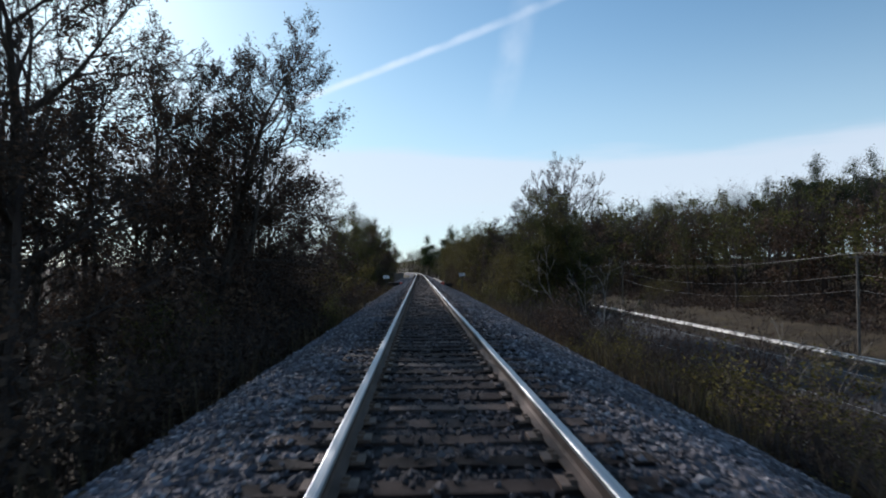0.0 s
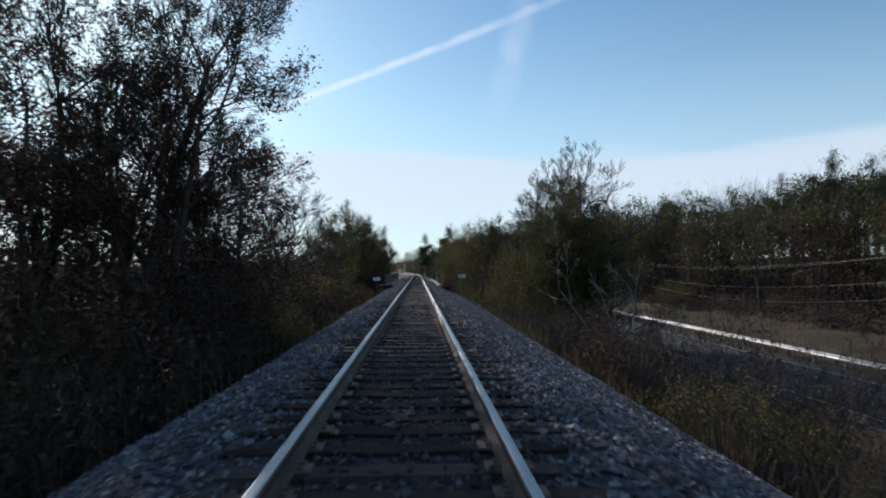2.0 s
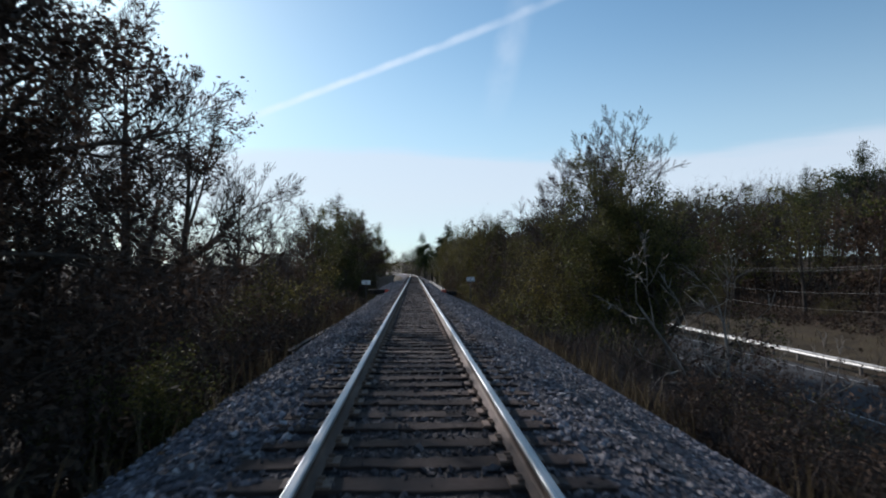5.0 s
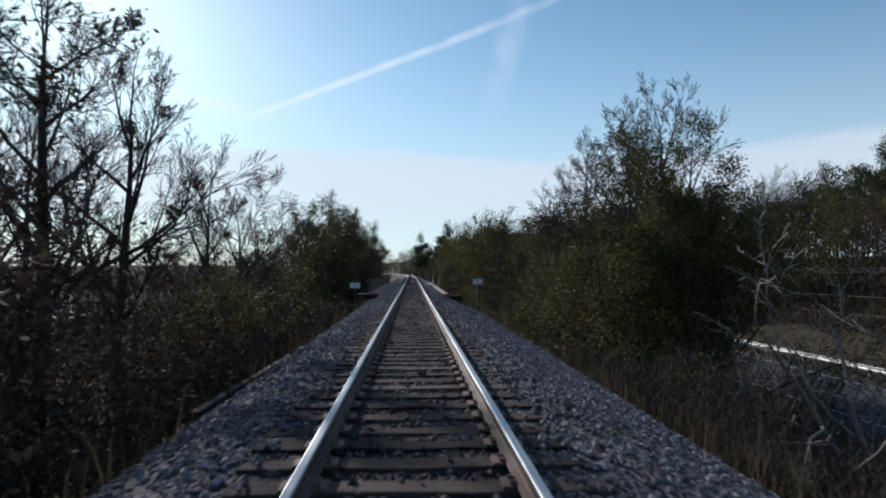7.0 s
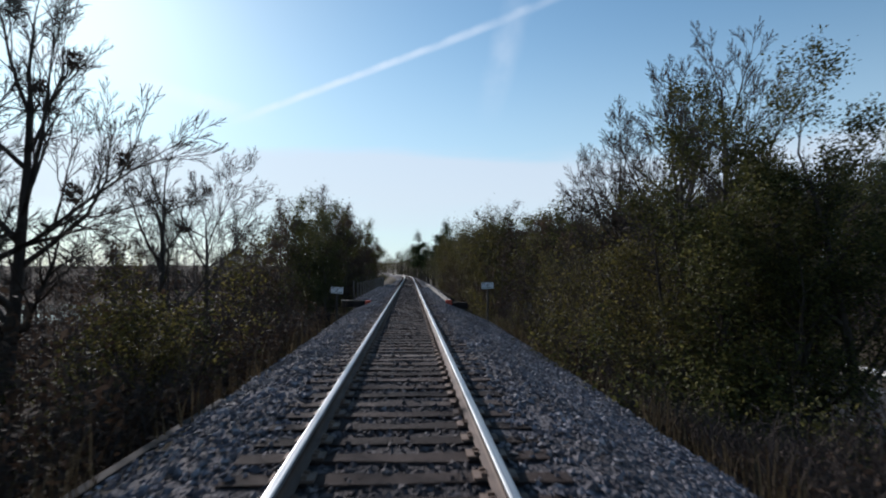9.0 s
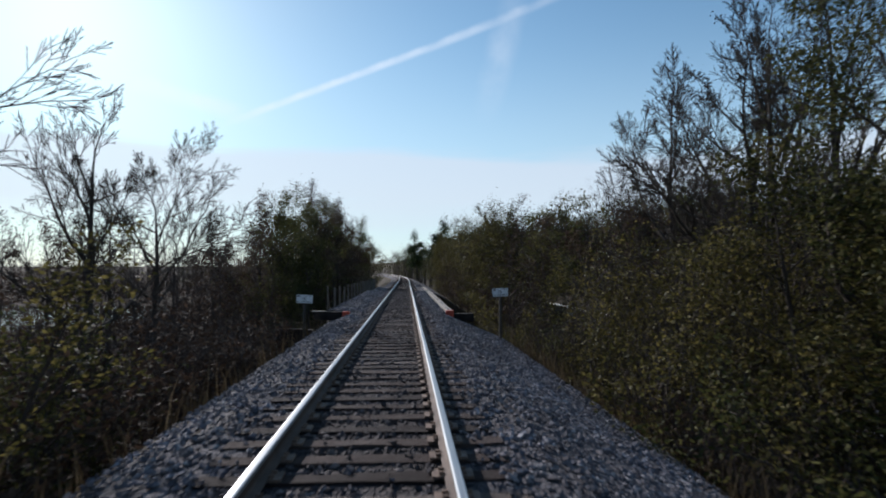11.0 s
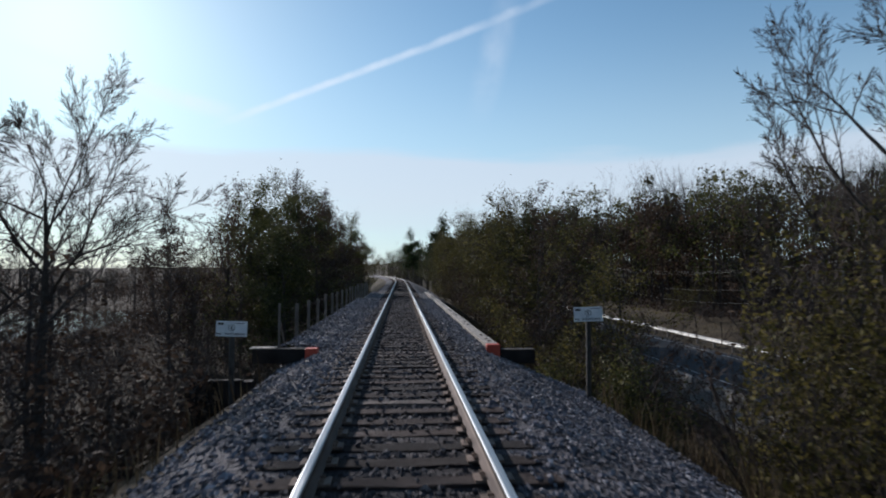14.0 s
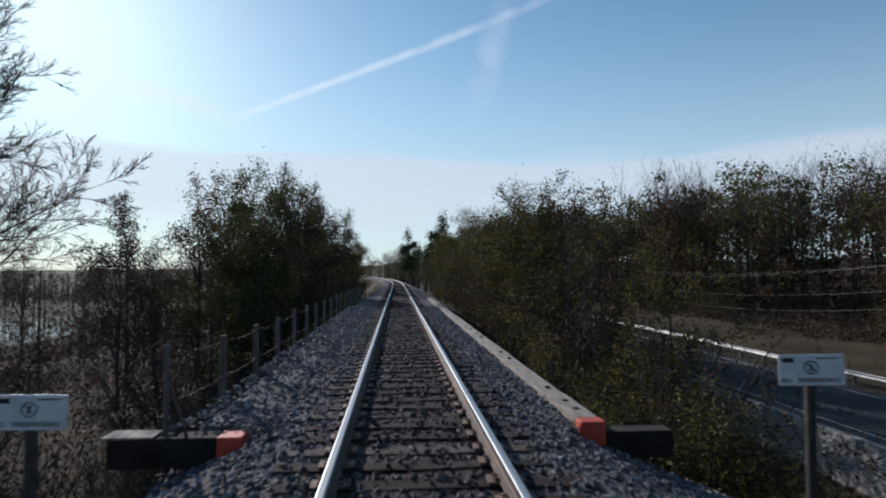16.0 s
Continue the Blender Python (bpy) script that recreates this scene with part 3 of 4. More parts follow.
SPEC_FORK = dict(levels=4, kids=(10, 9, 8, 7), ratio=(0.62, 0.52, 0.52, 0.6), angle=(28, 66), fine=0.66, clear=0.5, wobble=0.13, lift=0.07, thin=0.0065, shape=lambda s: 1.25 - 0.5 * s)
SPEC_DENSE = dict(levels=3, kids=(16, 7, 5), ratio=(0.40, 0.48, 0.45), angle=(35, 80), clear=0.08, wobble=0.14, lift=0.10, thin=0.006, shape=lambda s: 1.15 - 0.55 * s)
SPEC_UMBRELLA = dict(levels=2, kids=(13, 7), ratio=(0.40, 0.5), angle=(45, 82), clear=0.58, wobble=0.11, lift=0.16, thin=0.03, shape=lambda s: 1.35 - 0.8 * s)
SPEC_BRUSH = dict(levels=3, kids=(6, 4, 3), ratio=(0.55, 0.5, 0.5), angle=(18, 50), clear=0.15, wobble=0.14, lift=0.10, thin=0.008, shape=ROUND)
SPEC_DEAD = dict(levels=3, kids=(6, 4, 3), ratio=(0.6, 0.5, 0.5), angle=(25, 75), clear=0.15, wobble=0.22, lift=-0.03, thin=0.008, shape=ROUND)

KINDS = {
    "bare_a": tree(1, 10, SPEC_BARE, 0.155).make("bare_tree", "tall leafless deciduous tree with fine grey twigs", "tree", BARK, None, "bare trees"),
    "bare_m": tree(1, 10, SPEC_BARE, 0.19).make("bare_tree", "tall leafless tree with dark mistletoe clumps in its crown", "tree", BARK, None, "bare trees", clumps=4),
    "bare_b": tree(2, 10, SPEC_BARE, 0.14, (0.1, 0.05), (1, 0.04, 0.06, 0.25)).make("bare_tree", "winter tree with a few withered leaves still hanging", "tree", BARK, LEAF_BROWN, "bare trees"),
    "fork": tree(21, 10, SPEC_FORK, 0.2).make("spreading_tree", "leafless spreading tree with a wide fan of branches", "tree", BARK, None, "bare trees"),
    "leafy": tree(3, 10, SPEC_BARE, 0.18, (0.05, 0), (2, 0.034, 0.08, 0.55)).make("deciduous_tree", "tall dark tree with thin brown winter leaves", "tree", BARK, LEAF_BROWN, "leafy bank trees"),
    "ivy": tree(22, 10, SPEC_OAK, 0.15, (0, 0), (8, 0.075, 0.2, 0.9)).make("ivy_grown_tree", "dark tree thickly grown with ivy and vines", "tree", BARK, LEAF_BROWN, "leafy bank trees"),
    "oak": tree(4, 10, SPEC_OAK, 0.16, (0, 0), (13, 0.072, 0.24)).make("evergreen_oak", "dense dark green evergreen tree beside the track", "tree", BARK, LEAF_GREEN, "evergreen trees"),
    "oak_b": tree(5, 10, SPEC_OAK, 0.15, (0.08, 0.04), (8, 0.07, 0.25)).make("evergreen_tree", "olive green broadleaf tree beside the track", "tree", BARK, LEAF_OLIVE, "evergreen trees"),
    "oak_near": tree(31, 10, SPEC_DENSE, 0.17, (0, 0), (17, 0.050, 0.17, 0.9)).make("evergreen_oak", "dense dark green evergreen tree with ragged leaf clumps", "tree", BARK, LEAF_GREEN, "evergreen trees"),
    "ivy_near": tree(32, 10, SPEC_DENSE, 0.15, (0, 0), (11, 0.052, 0.17, 0.85)).make("ivy_grown_tree", "dark tree thickly grown with ivy and vines", "tree", BARK, LEAF_BROWN, "leafy bank trees"),
    "umbrella_pine": tree(33, 16, SPEC_UMBRELLA, 0.24, (0, 0), (60, 0.11, 0.34)).make("pine_tree", "tall pine with a flat spreading dark crown", "tree", BARK, LEAF_PINE, "pines"),
    "mid_bare": tree(6, 10, SPEC_MID, 0.12).make("woodland_tree", "leafless winter tree in the woods", "tree", TWIG, None, "woodland trees"),
    "mid_brown": tree(7, 10, SPEC_MID, 0.12, (0, 0), (3, 0.09, 0.2)).make("woodland_tree", "brown woodland tree with withered leaves", "tree", TWIG, LEAF_BROWN, "woodland trees"),
    "mid_olive": tree(8, 10, SPEC_MID, 0.12, (0, 0), (5, 0.09, 0.25)).make("woodland_tree", "olive green woodland tree", "tree", TWIG, LEAF_OLIVE, "woodland trees"),
    "brush": shrub(23, 6, 5, (1, 0.05, 0.12, 0.6), SPEC_BRUSH).make("sapling_thicket", "tangle of thin brown saplings and vines", "thicket", TWIG, LEAF_BROWN, "thickets", "stem", "foliage"),
    "brush_g": shrub(24, 6, 5, (5, 0.06, 0.18, 0.9), SPEC_BRUSH).make("green_thicket", "thicket of saplings with small olive green leaves", "thicket", TWIG, LEAF_OLIVE, "thickets", "stem", "foliage"),
    "far_bare": tree(9, 12, SPEC_FAR, 0.17, (0, 0), (10, 0.075, 0.3)).make("hillside_tree", "brown leafless tree on the wooded hillside", "tree", TWIG, LEAF_BROWN, "hillside trees"),
    "far_green": tree(10, 12, SPEC_FAR, 0.2, (0, 0), (20, 0.085, 0.34)).make("hillside_tree", "dark green tree on the wooded hillside", "tree", BARK, LEAF_GREEN, "hillside trees"),
    "pine": tree(12, 16, SPEC_PINE, 0.22, (0, 0), (26, 0.22, 0.4)).make("pine_tree", "tall pine with a dark crown and bare trunk", "tree", BARK, LEAF_PINE, "pines"),
    "dead": tree(25, 5, SPEC_DEAD, 0.07, (0.35, 0.1)).make("dead_tree", "pale bleached dead tree leaning over the brush", "tree", BARK_PALE, None, "dead trees"),
    "shrub_twig": shrub(13, 2.2, 13).make("bare_shrub", "tangled bare brown shrub on the embankment slope", "shrub", TWIG, None, "embankment shrubs", "stem"),
    "shrub_leaf": shrub(14, 2.2, 9, (5, 0.04, 0.12)).make("leafy_shrub", "olive green shrub on the embankment slope", "shrub", TWIG, LEAF_OLIVE, "embankment shrubs", "stem", "foliage"),
    "shrub_brown": shrub(15, 2.0, 10, (3, 0.04, 0.12)).make("brown_shrub", "withered brown shrub on the embankment slope", "shrub", TWIG, LEAF_BROWN, "embankment shrubs", "stem", "foliage"),
    "shrub_dark": shrub(16, 2.4, 10, (16, 0.036, 0.15)).make("evergreen_shrub", "dark green thicket shrub on the embankment slope", "shrub", TWIG, LEAF_GREEN, "embankment shrubs", "stem", "foliage"),
}
PR = random.Random(77)


def plant(kind, x, y, scale=1.0, turn=None, tall=1.0, lean=(0, 0), label=""):
    """A copy of a kind at a place, scaled; its foot stands in the ground."""
    ob = copy_thing(KINDS[kind], pose(0, 0, 0))
    t = PR.uniform(0, 360) if turn is None else turn
    ob.matrix_basis = pose(x, y, land(x, y) - 0.05, lean[0], lean[1], t) @ Matrix.Diagonal((scale, scale, scale * tall, 1))
    return tagged(ob, label) if label else ob


# tall trees on the left of the bank
plant("leafy", -13.0, 19.0, 1.75)
plant("leafy", -15.5, 24.0, 1.8)
plant("ivy_near", -14.0, 21.5, 1.2)
plant("leafy", -8.9, 25.8, 1.75, 40)
plant("bare_b", -8.4, 28.0, 1.45, 200)
plant("ivy_near", -8.2, 25.6, 1.35, 10, 1.05)
plant("ivy_near", -7.0, 28.0, 0.85, 120)
plant("ivy_near", -9.8, 23.8, 1.3, 250)
plant("ivy_near", -10.5, 29.0, 1.35, 300)
plant("leafy", -13.6, 29.0, 1.6)
plant("ivy_near", -8.4, 33.5, 0.75)
plant("ivy_near", -10.6, 37.5, 0.7)
plant("bare_m", -14.5, 47.2, 1.95, 30)
plant("bare_m", -12.4, 50.0, 1.62, 150)
plant("bare_a", -17.5, 43.0, 1.8)
plant("bare_a", -19.0, 50.0, 1.6)
plant("bare_a", -12.6, 43.5, 1.25, 220)
plant("bare_m", -13.8, 64.5, 1.42, 80)
plant("fork", -13.3, 70.3, 1.27, 20)
plant("mid_bare", -10.0, 64.0, 1.05)
plant("mid_bare", -15.6, 70.6, 1.15)
plant("shrub_dark", -9.4, 48.5, 2.3)
plant("shrub_dark", -7.4, 51.0, 1.5)
plant("shrub_dark", -7.0, 64.5, 1.4)
for x, y, s in ((-8.0, 64, 0.75), (-9.5, 68, 0.85), (-7.6, 71, 0.8), (-12.5, 72, 0.95), (-6.2, 67.5, 0.7)):
    plant("brush", x, y, s)
for x, y, s in ((-8.0, 91, 1.15), (-11.0, 97, 1.2), (-14.5, 99, 1.3), (-9.5, 104, 1.4), (-12.0, 112, 1.6), (-8.5, 117, 1.45), (-15.5, 109, 1.5), (-13.5, 130, 1.95), (-10.0, 127, 1.6), (-12.0, 143, 1.8), (-9.0, 150, 1.5), (-10.0, 136, 1.6), (-18.0, 96, 1.2), (-17.5, 118, 1.6), (-7.2, 99, 1.0)):
    plant("oak" if PR.random() < 0.4 else "ivy", x, y, s)
# on the right
plant("oak_near", 8.6, 46.2, 1.13, 15)
plant("oak_near", 11.9, 44.8, 1.13, 140)
plant("oak_near", 10.4, 44.6, 1.0, 80)
plant("oak_b", 10.6, 46.8, 0.95, 260)
plant("oak_b", 8.0, 47.4, 0.75)
plant("shrub_leaf", 6.6, 46.6, 1.5)
plant("shrub_dark", 8.2, 43.4, 1.8)
plant("bare_a", 11.2, 54.0, 1.4, 100)
plant("bare_a", 12.8, 53.2, 1.5, 200)
plant("bare_b", 10.8, 56.4, 1.5, 20)
plant("bare_a", 10.6, 59.4, 1.36, 310)
plant("bare_a", 13.0, 57.0, 1.2)
plant("oak_b", 8.6, 56.2, 0.62)
plant("oak_b", 9.6, 52.0, 0.6)
# low evergreens by the bridge corner, added to darken ground lying in deep shade
for x, y, s in ((8.0, 58.9, 0.8), (8.8, 58.0, 1.0), (9.6, 59.6, 0.95), (10.8, 61.0, 1.0), (12.0, 62.5, 1.0), (11.6, 59.6, 1.1), (13.2, 64.0, 1.0), (9.8, 61.6, 0.85)):
    plant("shrub_dark", x, y, s)
plant("dead", 9.6, 35.6, 1.6, 150)
plant("brush", 5.3, 55.4, 0.42)
plant("dead", 11.5, 37.0, 1.5, 30)
plant("dead", 9.0, 15.5, 1.0, 200)
plant("dead", 9.0, 32.0, 0.95, 300)
plant("shrub_leaf", 9.4, 21.3, 1.25)
plant("shrub_brown", -4.7, 9.0, 0.6)
for x, y, s in ((9.5, 27, 0.5), (11, 24, 0.55), (12.5, 30, 0.62), (10.8, 18, 0.45), (13, 35, 0.65), (12.2, 20.5, 0.6), (11.8, 40, 0.7), (10.2, 31, 0.62), (9.8, 22.5, 0.55), (13.2, 26, 0.75), (11.2, 14.5, 0.5), (12.8, 43, 0.7)):
    plant("brush", x, y, s)
plant("shrub_leaf", 8.4, 19.6, 0.9)
plant("shrub_dark", 7.4, 71.0, 2.3)
plant("shrub_dark", 8.4, 74.5, 2.0)
plant("shrub_leaf", 6.2, 70.0, 1.3)
for x, y, s in ((10.8, 103, 1.25), (12.2, 107, 1.35), (9.0, 98, 1.0), (8.0, 112, 1.1), (9.5, 120, 1.15)):
    plant("oak_b" if PR.random() < 0.5 else "oak", x, y, s)
for x, y, s in ((8.5, 84, 1.1), (11.5, 88, 1.2), (13.5, 94, 1.25), (9.5, 92, 1.05), (12.5, 100, 1.3), (8.0, 104, 1.2), (13.8, 84, 1.0)):
    plant("mid_brown" if PR.random() < 0.6 else "mid_olive", x, y, s)
for x, y, s in ((8.2, 126, 1.25), (9.4, 139, 1.4), (11.0, 151, 1.5), (8.0, 158, 1.2)):
    plant("oak_b" if PR.random() < 0.5 else "ivy", x, y, s)
# pines in the distance
plant("pine", 7.4, 172, 0.98)
plant("pine", 10.5, 178, 0.95)
plant("pine", 3.5, 215, 0.9)
for x, y, s in ((86.7, 136, 1.5), (79.0, 139, 1.3), (92.0, 132, 1.36), (99.0, 134, 1.42), (97.0, 120, 1.4), (104, 112, 1.45)):
    plant("umbrella_pine", x, y, s, None, 0.95)


def scatter(n, x0, x1, y0, y1, kinds, s0, s1, seed, skip=lambda x, y: False):
    r = random.Random(seed)
    for i in range(n):
        x, y = r.uniform(x0, x1), y0 + (y1 - y0) * (i + r.random()) / n
        x += track_x(y)
        if not skip(x, y):
            plant(r.choice(kinds), x, y, r.uniform(s0, s1))


scatter(10, -20, -9, 2, 34, ["mid_bare", "mid_brown"], 1.1, 1.7, 1)
scatter(14, -48, -16, 12, 160, ["mid_bare", "mid_brown"], 0.75, 1.15, 2)
scatter(13, -12, -5.6, 4, 60, ["brush", "brush", "brush_g"], 0.6, 0.95, 12)
scatter(13, -18, -6, 60, 92, ["brush"], 0.6, 0.95, 13)
scatter(10, -28, -9, 74, 104, ["mid_bare", "mid_brown"], 0.85, 1.15, 21)
scatter(11, 6.0, 14, 73, 100, ["brush", "brush_g", "brush"], 0.9, 1.3, 14)
def bridge_gap(x, y):
    """The open view past the bridge corner down to the road."""
    return y > 50 and x < 0.55 * (y - 47) + 1.6


scatter(14, 5.8, 13, 50, 62, ["brush", "brush_g"], 0.9, 1.25, 15, bridge_gap)
scatter(12, 6.5, 13, 96, 140, ["mid_brown", "mid_olive"], 0.9, 1.15, 3)
scatter(12, -12, -5.5, 140, 200, ["mid_brown", "mid_olive"], 1.0, 1.4, 4)
scatter(16, 6.5, 16, 135, 260, ["far_green", "far_bare", "far_green"], 0.8, 1.1, 5)
scatter(30, 43, 60, 25, 200, ["far_bare", "far_bare", "far_green"], 0.95, 1.2, 6)
scatter(26, 5.0, 10.5, 1, 45, ["shrub_twig", "shrub_brown", "shrub_twig", "shrub_leaf"], 0.7, 1.15, 9)
scatter(22, -8.0, -4.2, 1, 60, ["shrub_twig", "shrub_brown", "shrub_dark"], 0.6, 1.05, 10)
scatter(10, 29, 44, 20, 130, ["shrub_brown", "shrub_leaf", "shrub_twig"], 1.2, 1.9, 16)


def undergrowth(name, n, spot, high, label, leafy, seed, twig=TWIG, leaf=LEAF_BROWN, size=1.0, broad=1.0, even=0.55):
    """A tangle of canes and small leaves over a stretch of ground, joined into one."""
    r = random.Random(seed)
    v, f, mi = [], [], []
    while len(f) < n:
        x, y = spot(r)
        g = land(x, y)
        lump = max(0.12, even + 0.9 * smooth_noise(x, y, 0.22, seed) + 0.35 * smooth_noise(x, y, 0.8, seed))
        top = high(x, y) * lump
        z = g + top * r.random() ** 0.8
        k = len(v)
        if r.random() < leafy:
            c = Vector((x, y, z))
            u = Vector((r.gauss(0, 1), r.gauss(0, 1), r.gauss(0, 0.7))).normalized() * 0.055 * size * broad * r.uniform(0.6, 1.4)
            o = u.orthogonal().normalized()
            o.rotate(Matrix.Rotation(r.uniform(0, math.tau), 3, u.normalized()))
            o *= u.length * 0.5
            v += [c - u, c + o, c + u, c - o]
            f.append((k, k + 1, k + 2, k + 3))
            mi.append(1)
        else:
            a = r.uniform(0, math.tau)
            ln = r.uniform(0.25, 0.9) * size
            d = Vector((r.gauss(0, 0.6), r.gauss(0, 0.6), 1)).normalized() * ln
            w = r.uniform(0.004, 0.010) * size
            p = Vector((math.cos(a) * w, math.sin(a) * w, 0))
            c = Vector((x, y, z))
            m = c + d * 0.5 + Vector((r.gauss(0, 0.06), r.gauss(0, 0.06), 0)) * size
            v += [c - p, c + p, m + p * 0.7, m - p * 0.7, c + d]
            f += [(k, k + 1, k + 2, k + 3), (k + 3, k + 2, k + 4)]
            mi += [0, 0]
    me = mesh_of(name, v, f, twig, leaf)
    me.polygons.foreach_set("material_index", mi)
    return tagged(new(name, me), label, "undergrowth", kind="stuff")


undergrowth("bank_undergrowth", 120000, lambda r: (-(4.0 + 15 * r.random() ** 1.3), r.uniform(0, 62)), lambda x, y: min(8.0 if y < 46 else 5.2, 1.0 + (abs(x) - 4.0) * 1.35), "dark brown tangle of vines, canes and withered leaves", 0.72, 41, broad=1.5, even=0.75)
undergrowth("creek_undergrowth", 80000, lambda r: (-(5.5 + 34 * r.random()), r.uniform(60, 125)), lambda x, y: 5.2, "bare brown brush along the flooded creek", 0.6, 42, size=1.4, broad=1.2, even=0.7)
undergrowth("slope_undergrowth", 95000, lambda r: (5.0 + 8 * r.random() ** 1.3, r.uniform(0, 50)), lambda x, y: min(4.6 if y > 10 else 3.0, 0.4 + (x - 4.8) * 0.85), "brown winter brush on the railway bank", 0.45, 43)
def thicket_spot(r):
    while True:
        x, y = 5.2 + 8.5 * r.random() ** 1.2, r.uniform(48, 63)
        if not bridge_gap(x + 1.3, y):
            return x, y


undergrowth("thicket_undergrowth", 70000, thicket_spot, lambda x, y: min(8.0, 1.6 + (x - 5.4) * 2.2), "dense brush of vines and small olive leaves", 0.6, 44, TWIG, LEAF_OLIVE)
undergrowth("far_bank_undergrowth", 40000, lambda r: (5.2 + 9 * r.random(), r.uniform(70, 140)), lambda x, y: min(8.0, 4.0 + (x - 5.0) * 0.8), "brown brush and saplings beyond the bridge", 0.66, 45, size=1.5, broad=1.1, even=0.65)
undergrowth("verge_undergrowth", 80000, lambda r: (r.uniform(36, 62), r.uniform(15, 190)), lambda x, y: 0.8 + min(5.0, max(0.0, x - 40) * 0.6), "brown brush along the wood's edge", 0.8, 46, size=1.8, broad=1.7)
def swamp_spot(r):
    while True:
        x, y = -(24 + 110 * r.random() ** 1.2), r.uniform(55, 250)
        if not (-108 < x < -34 and 104 < y < 174):
            return x, y


undergrowth("swamp_undergrowth", 60000, swamp_spot, lambda x, y: 4.6 if y > 170 else 2.6, "dark brush round the flooded swamp", 0.85, 48, size=2.4, broad=1.6, even=0.75)
undergrowth("left_wood_undergrowth", 40000, lambda r: (-r.uniform(4.8, 17), r.uniform(92, 150)), lambda x, y: min(9.0, 3.0 + (abs(x) - 4.5) * 0.9), "dark brush under the evergreen trees", 0.7, 47, TWIG, LEAF_GREEN, 1.9)


def far_woods(name, spots, label, height, green_share, clumps=9, sprays=30, seed=3, twigs=34):
    """Distant woods: stems, crowns of small sprays gathered in clumps, and bare twigs."""
    r = random.Random(seed)
    v, f, mi = [], [], []

    def put(verts, faces, m):
        n = len(v)
        v.extend(verts)
        f.extend(tuple(n + i for i in q) for q in faces)
        mi.extend([m] * len(faces))

    for x, y in spots:
        g = land(x, y) - 0.3
        h = height(x, y) * r.uniform(0.78, 1.1)
        w = h * r.uniform(0.2, 0.3)
        put([(x - 0.16, y, g), (x + 0.16, y, g), (x + 0.04, y, g + h * 0.8), (x, y + 0.16, g)], [(0, 1, 2), (1, 3, 2)], 0)
        green = r.random() < green_share
        for k in range(clumps if green else clumps * 2 // 3):
            s = r.random() ** 0.8 if green else r.random() * 0.72
            a, q = r.uniform(0, math.tau), w * math.sqrt(r.random()) * math.sqrt(max(0.12, 1 - (1.5 * s - 0.5) ** 2))
            c = Vector((x + math.cos(a) * q, y + math.sin(a) * q, g + h * (0.2 + 0.68 * s)))
            rad = h * r.uniform(0.06, 0.11)
            for _ in range(sprays):
                e = Vector((r.gauss(0, 1), r.gauss(0, 1), r.gauss(0.15, 0.8))).normalized()
                p = c + e * rad * r.random() ** 0.45
                u = Vector((r.gauss(0, 1), r.gauss(0, 1), r.gauss(0.3, 0.8))).normalized() * r.uniform(0.11, 0.27) * h / 18
                o = u.orthogonal().normalized()
                o.rotate(Matrix.Rotation(r.uniform(0, math.tau), 3, u.normalized()))
                o *= u.length * r.uniform(0.5, 0.95)
                put([p - u * 0.8, p + o, p + u, p - o * 0.8], [(0, 1, 2, 3)], 1 if green else 2)
        if green:
            continue
        for k in range(twigs):
            s = r.random() ** 0.6
            a, q = r.uniform(0, math.tau), w * r.uniform(0.4, 1.15) * math.sqrt(max(0.06, 1 - (1.5 * s - 0.62) ** 2))
            p0 = Vector((x, y, g + h * (0.3 + 0.45 * s)))
            p1 = p0 + Vector((math.cos(a) * q, math.sin(a) * q, h * r.uniform(0.12, 0.25)))
            o = Vector((-math.sin(a), math.cos(a), 0)) * 0.035
            put([p0 - o, p0 + o, p1], [(0, 1, 2)], 0)
            for _ in range(7):
                e0 = p0.lerp(p1, r.uniform(0.5, 1.0))
                e1 = e0 + Vector((r.gauss(0, 0.55), r.gauss(0, 0.55), r.uniform(0.1, 1.0))) * (h / 15)
                put([e0 - o * 0.45, e0 + o * 0.45, e1], [(0, 1, 2)], 0)
    me = mesh_of(name, v, f, TWIG, LEAF_GREEN, LEAF_BROWN)
    me.polygons.foreach_set("material_index", mi)
    return tagged(new(name, me), label, "woods", kind="stuff")


WR = random.Random(31)


def hill_spot():
    y = WR.uniform(10, 380)
    return (max(26.0, 47 - max(0.0, y - 90) * 0.17) + 85 * WR.random() ** 1.6, y)


def swamp_spots(n):
    spots = [(-(26 + 150 * WR.random() ** 1.3), WR.uniform(20, 330)) for _ in range(n)]
    return [(x, y) for x, y in spots if not (-108 < x < -34 and 104 < y < 172)]


far_woods("hillside_woods", [hill_spot() for _ in range(820)], "far wooded hillside of bare brown and green trees", lambda x, y: 16.6 + 7.4 * step(95, 160, y), 0.36, 11, 62, 4, 44)
far_woods("swamp_woods", swamp_spots(800), "far leafless woods beyond the flooded swamp", lambda x, y: 9.8, 0.1, 7, 22, 5, 20)
far_woods("horizon_woods", [(x, y) for x, y in ((WR.uniform(-90, 110), WR.uniform(250, 440)) for _ in range(700)) if abs(x - track_x(y)) > 6]
          + [(track_x(y) + side * WR.uniform(7, 24), y) for side in (1, 1, -1) for y in (WR.uniform(215, 330) for _ in range(26))], "far mixed woods where the railway bends", lambda x, y: 17.0, 0.6, 8, 26, 6, 14)


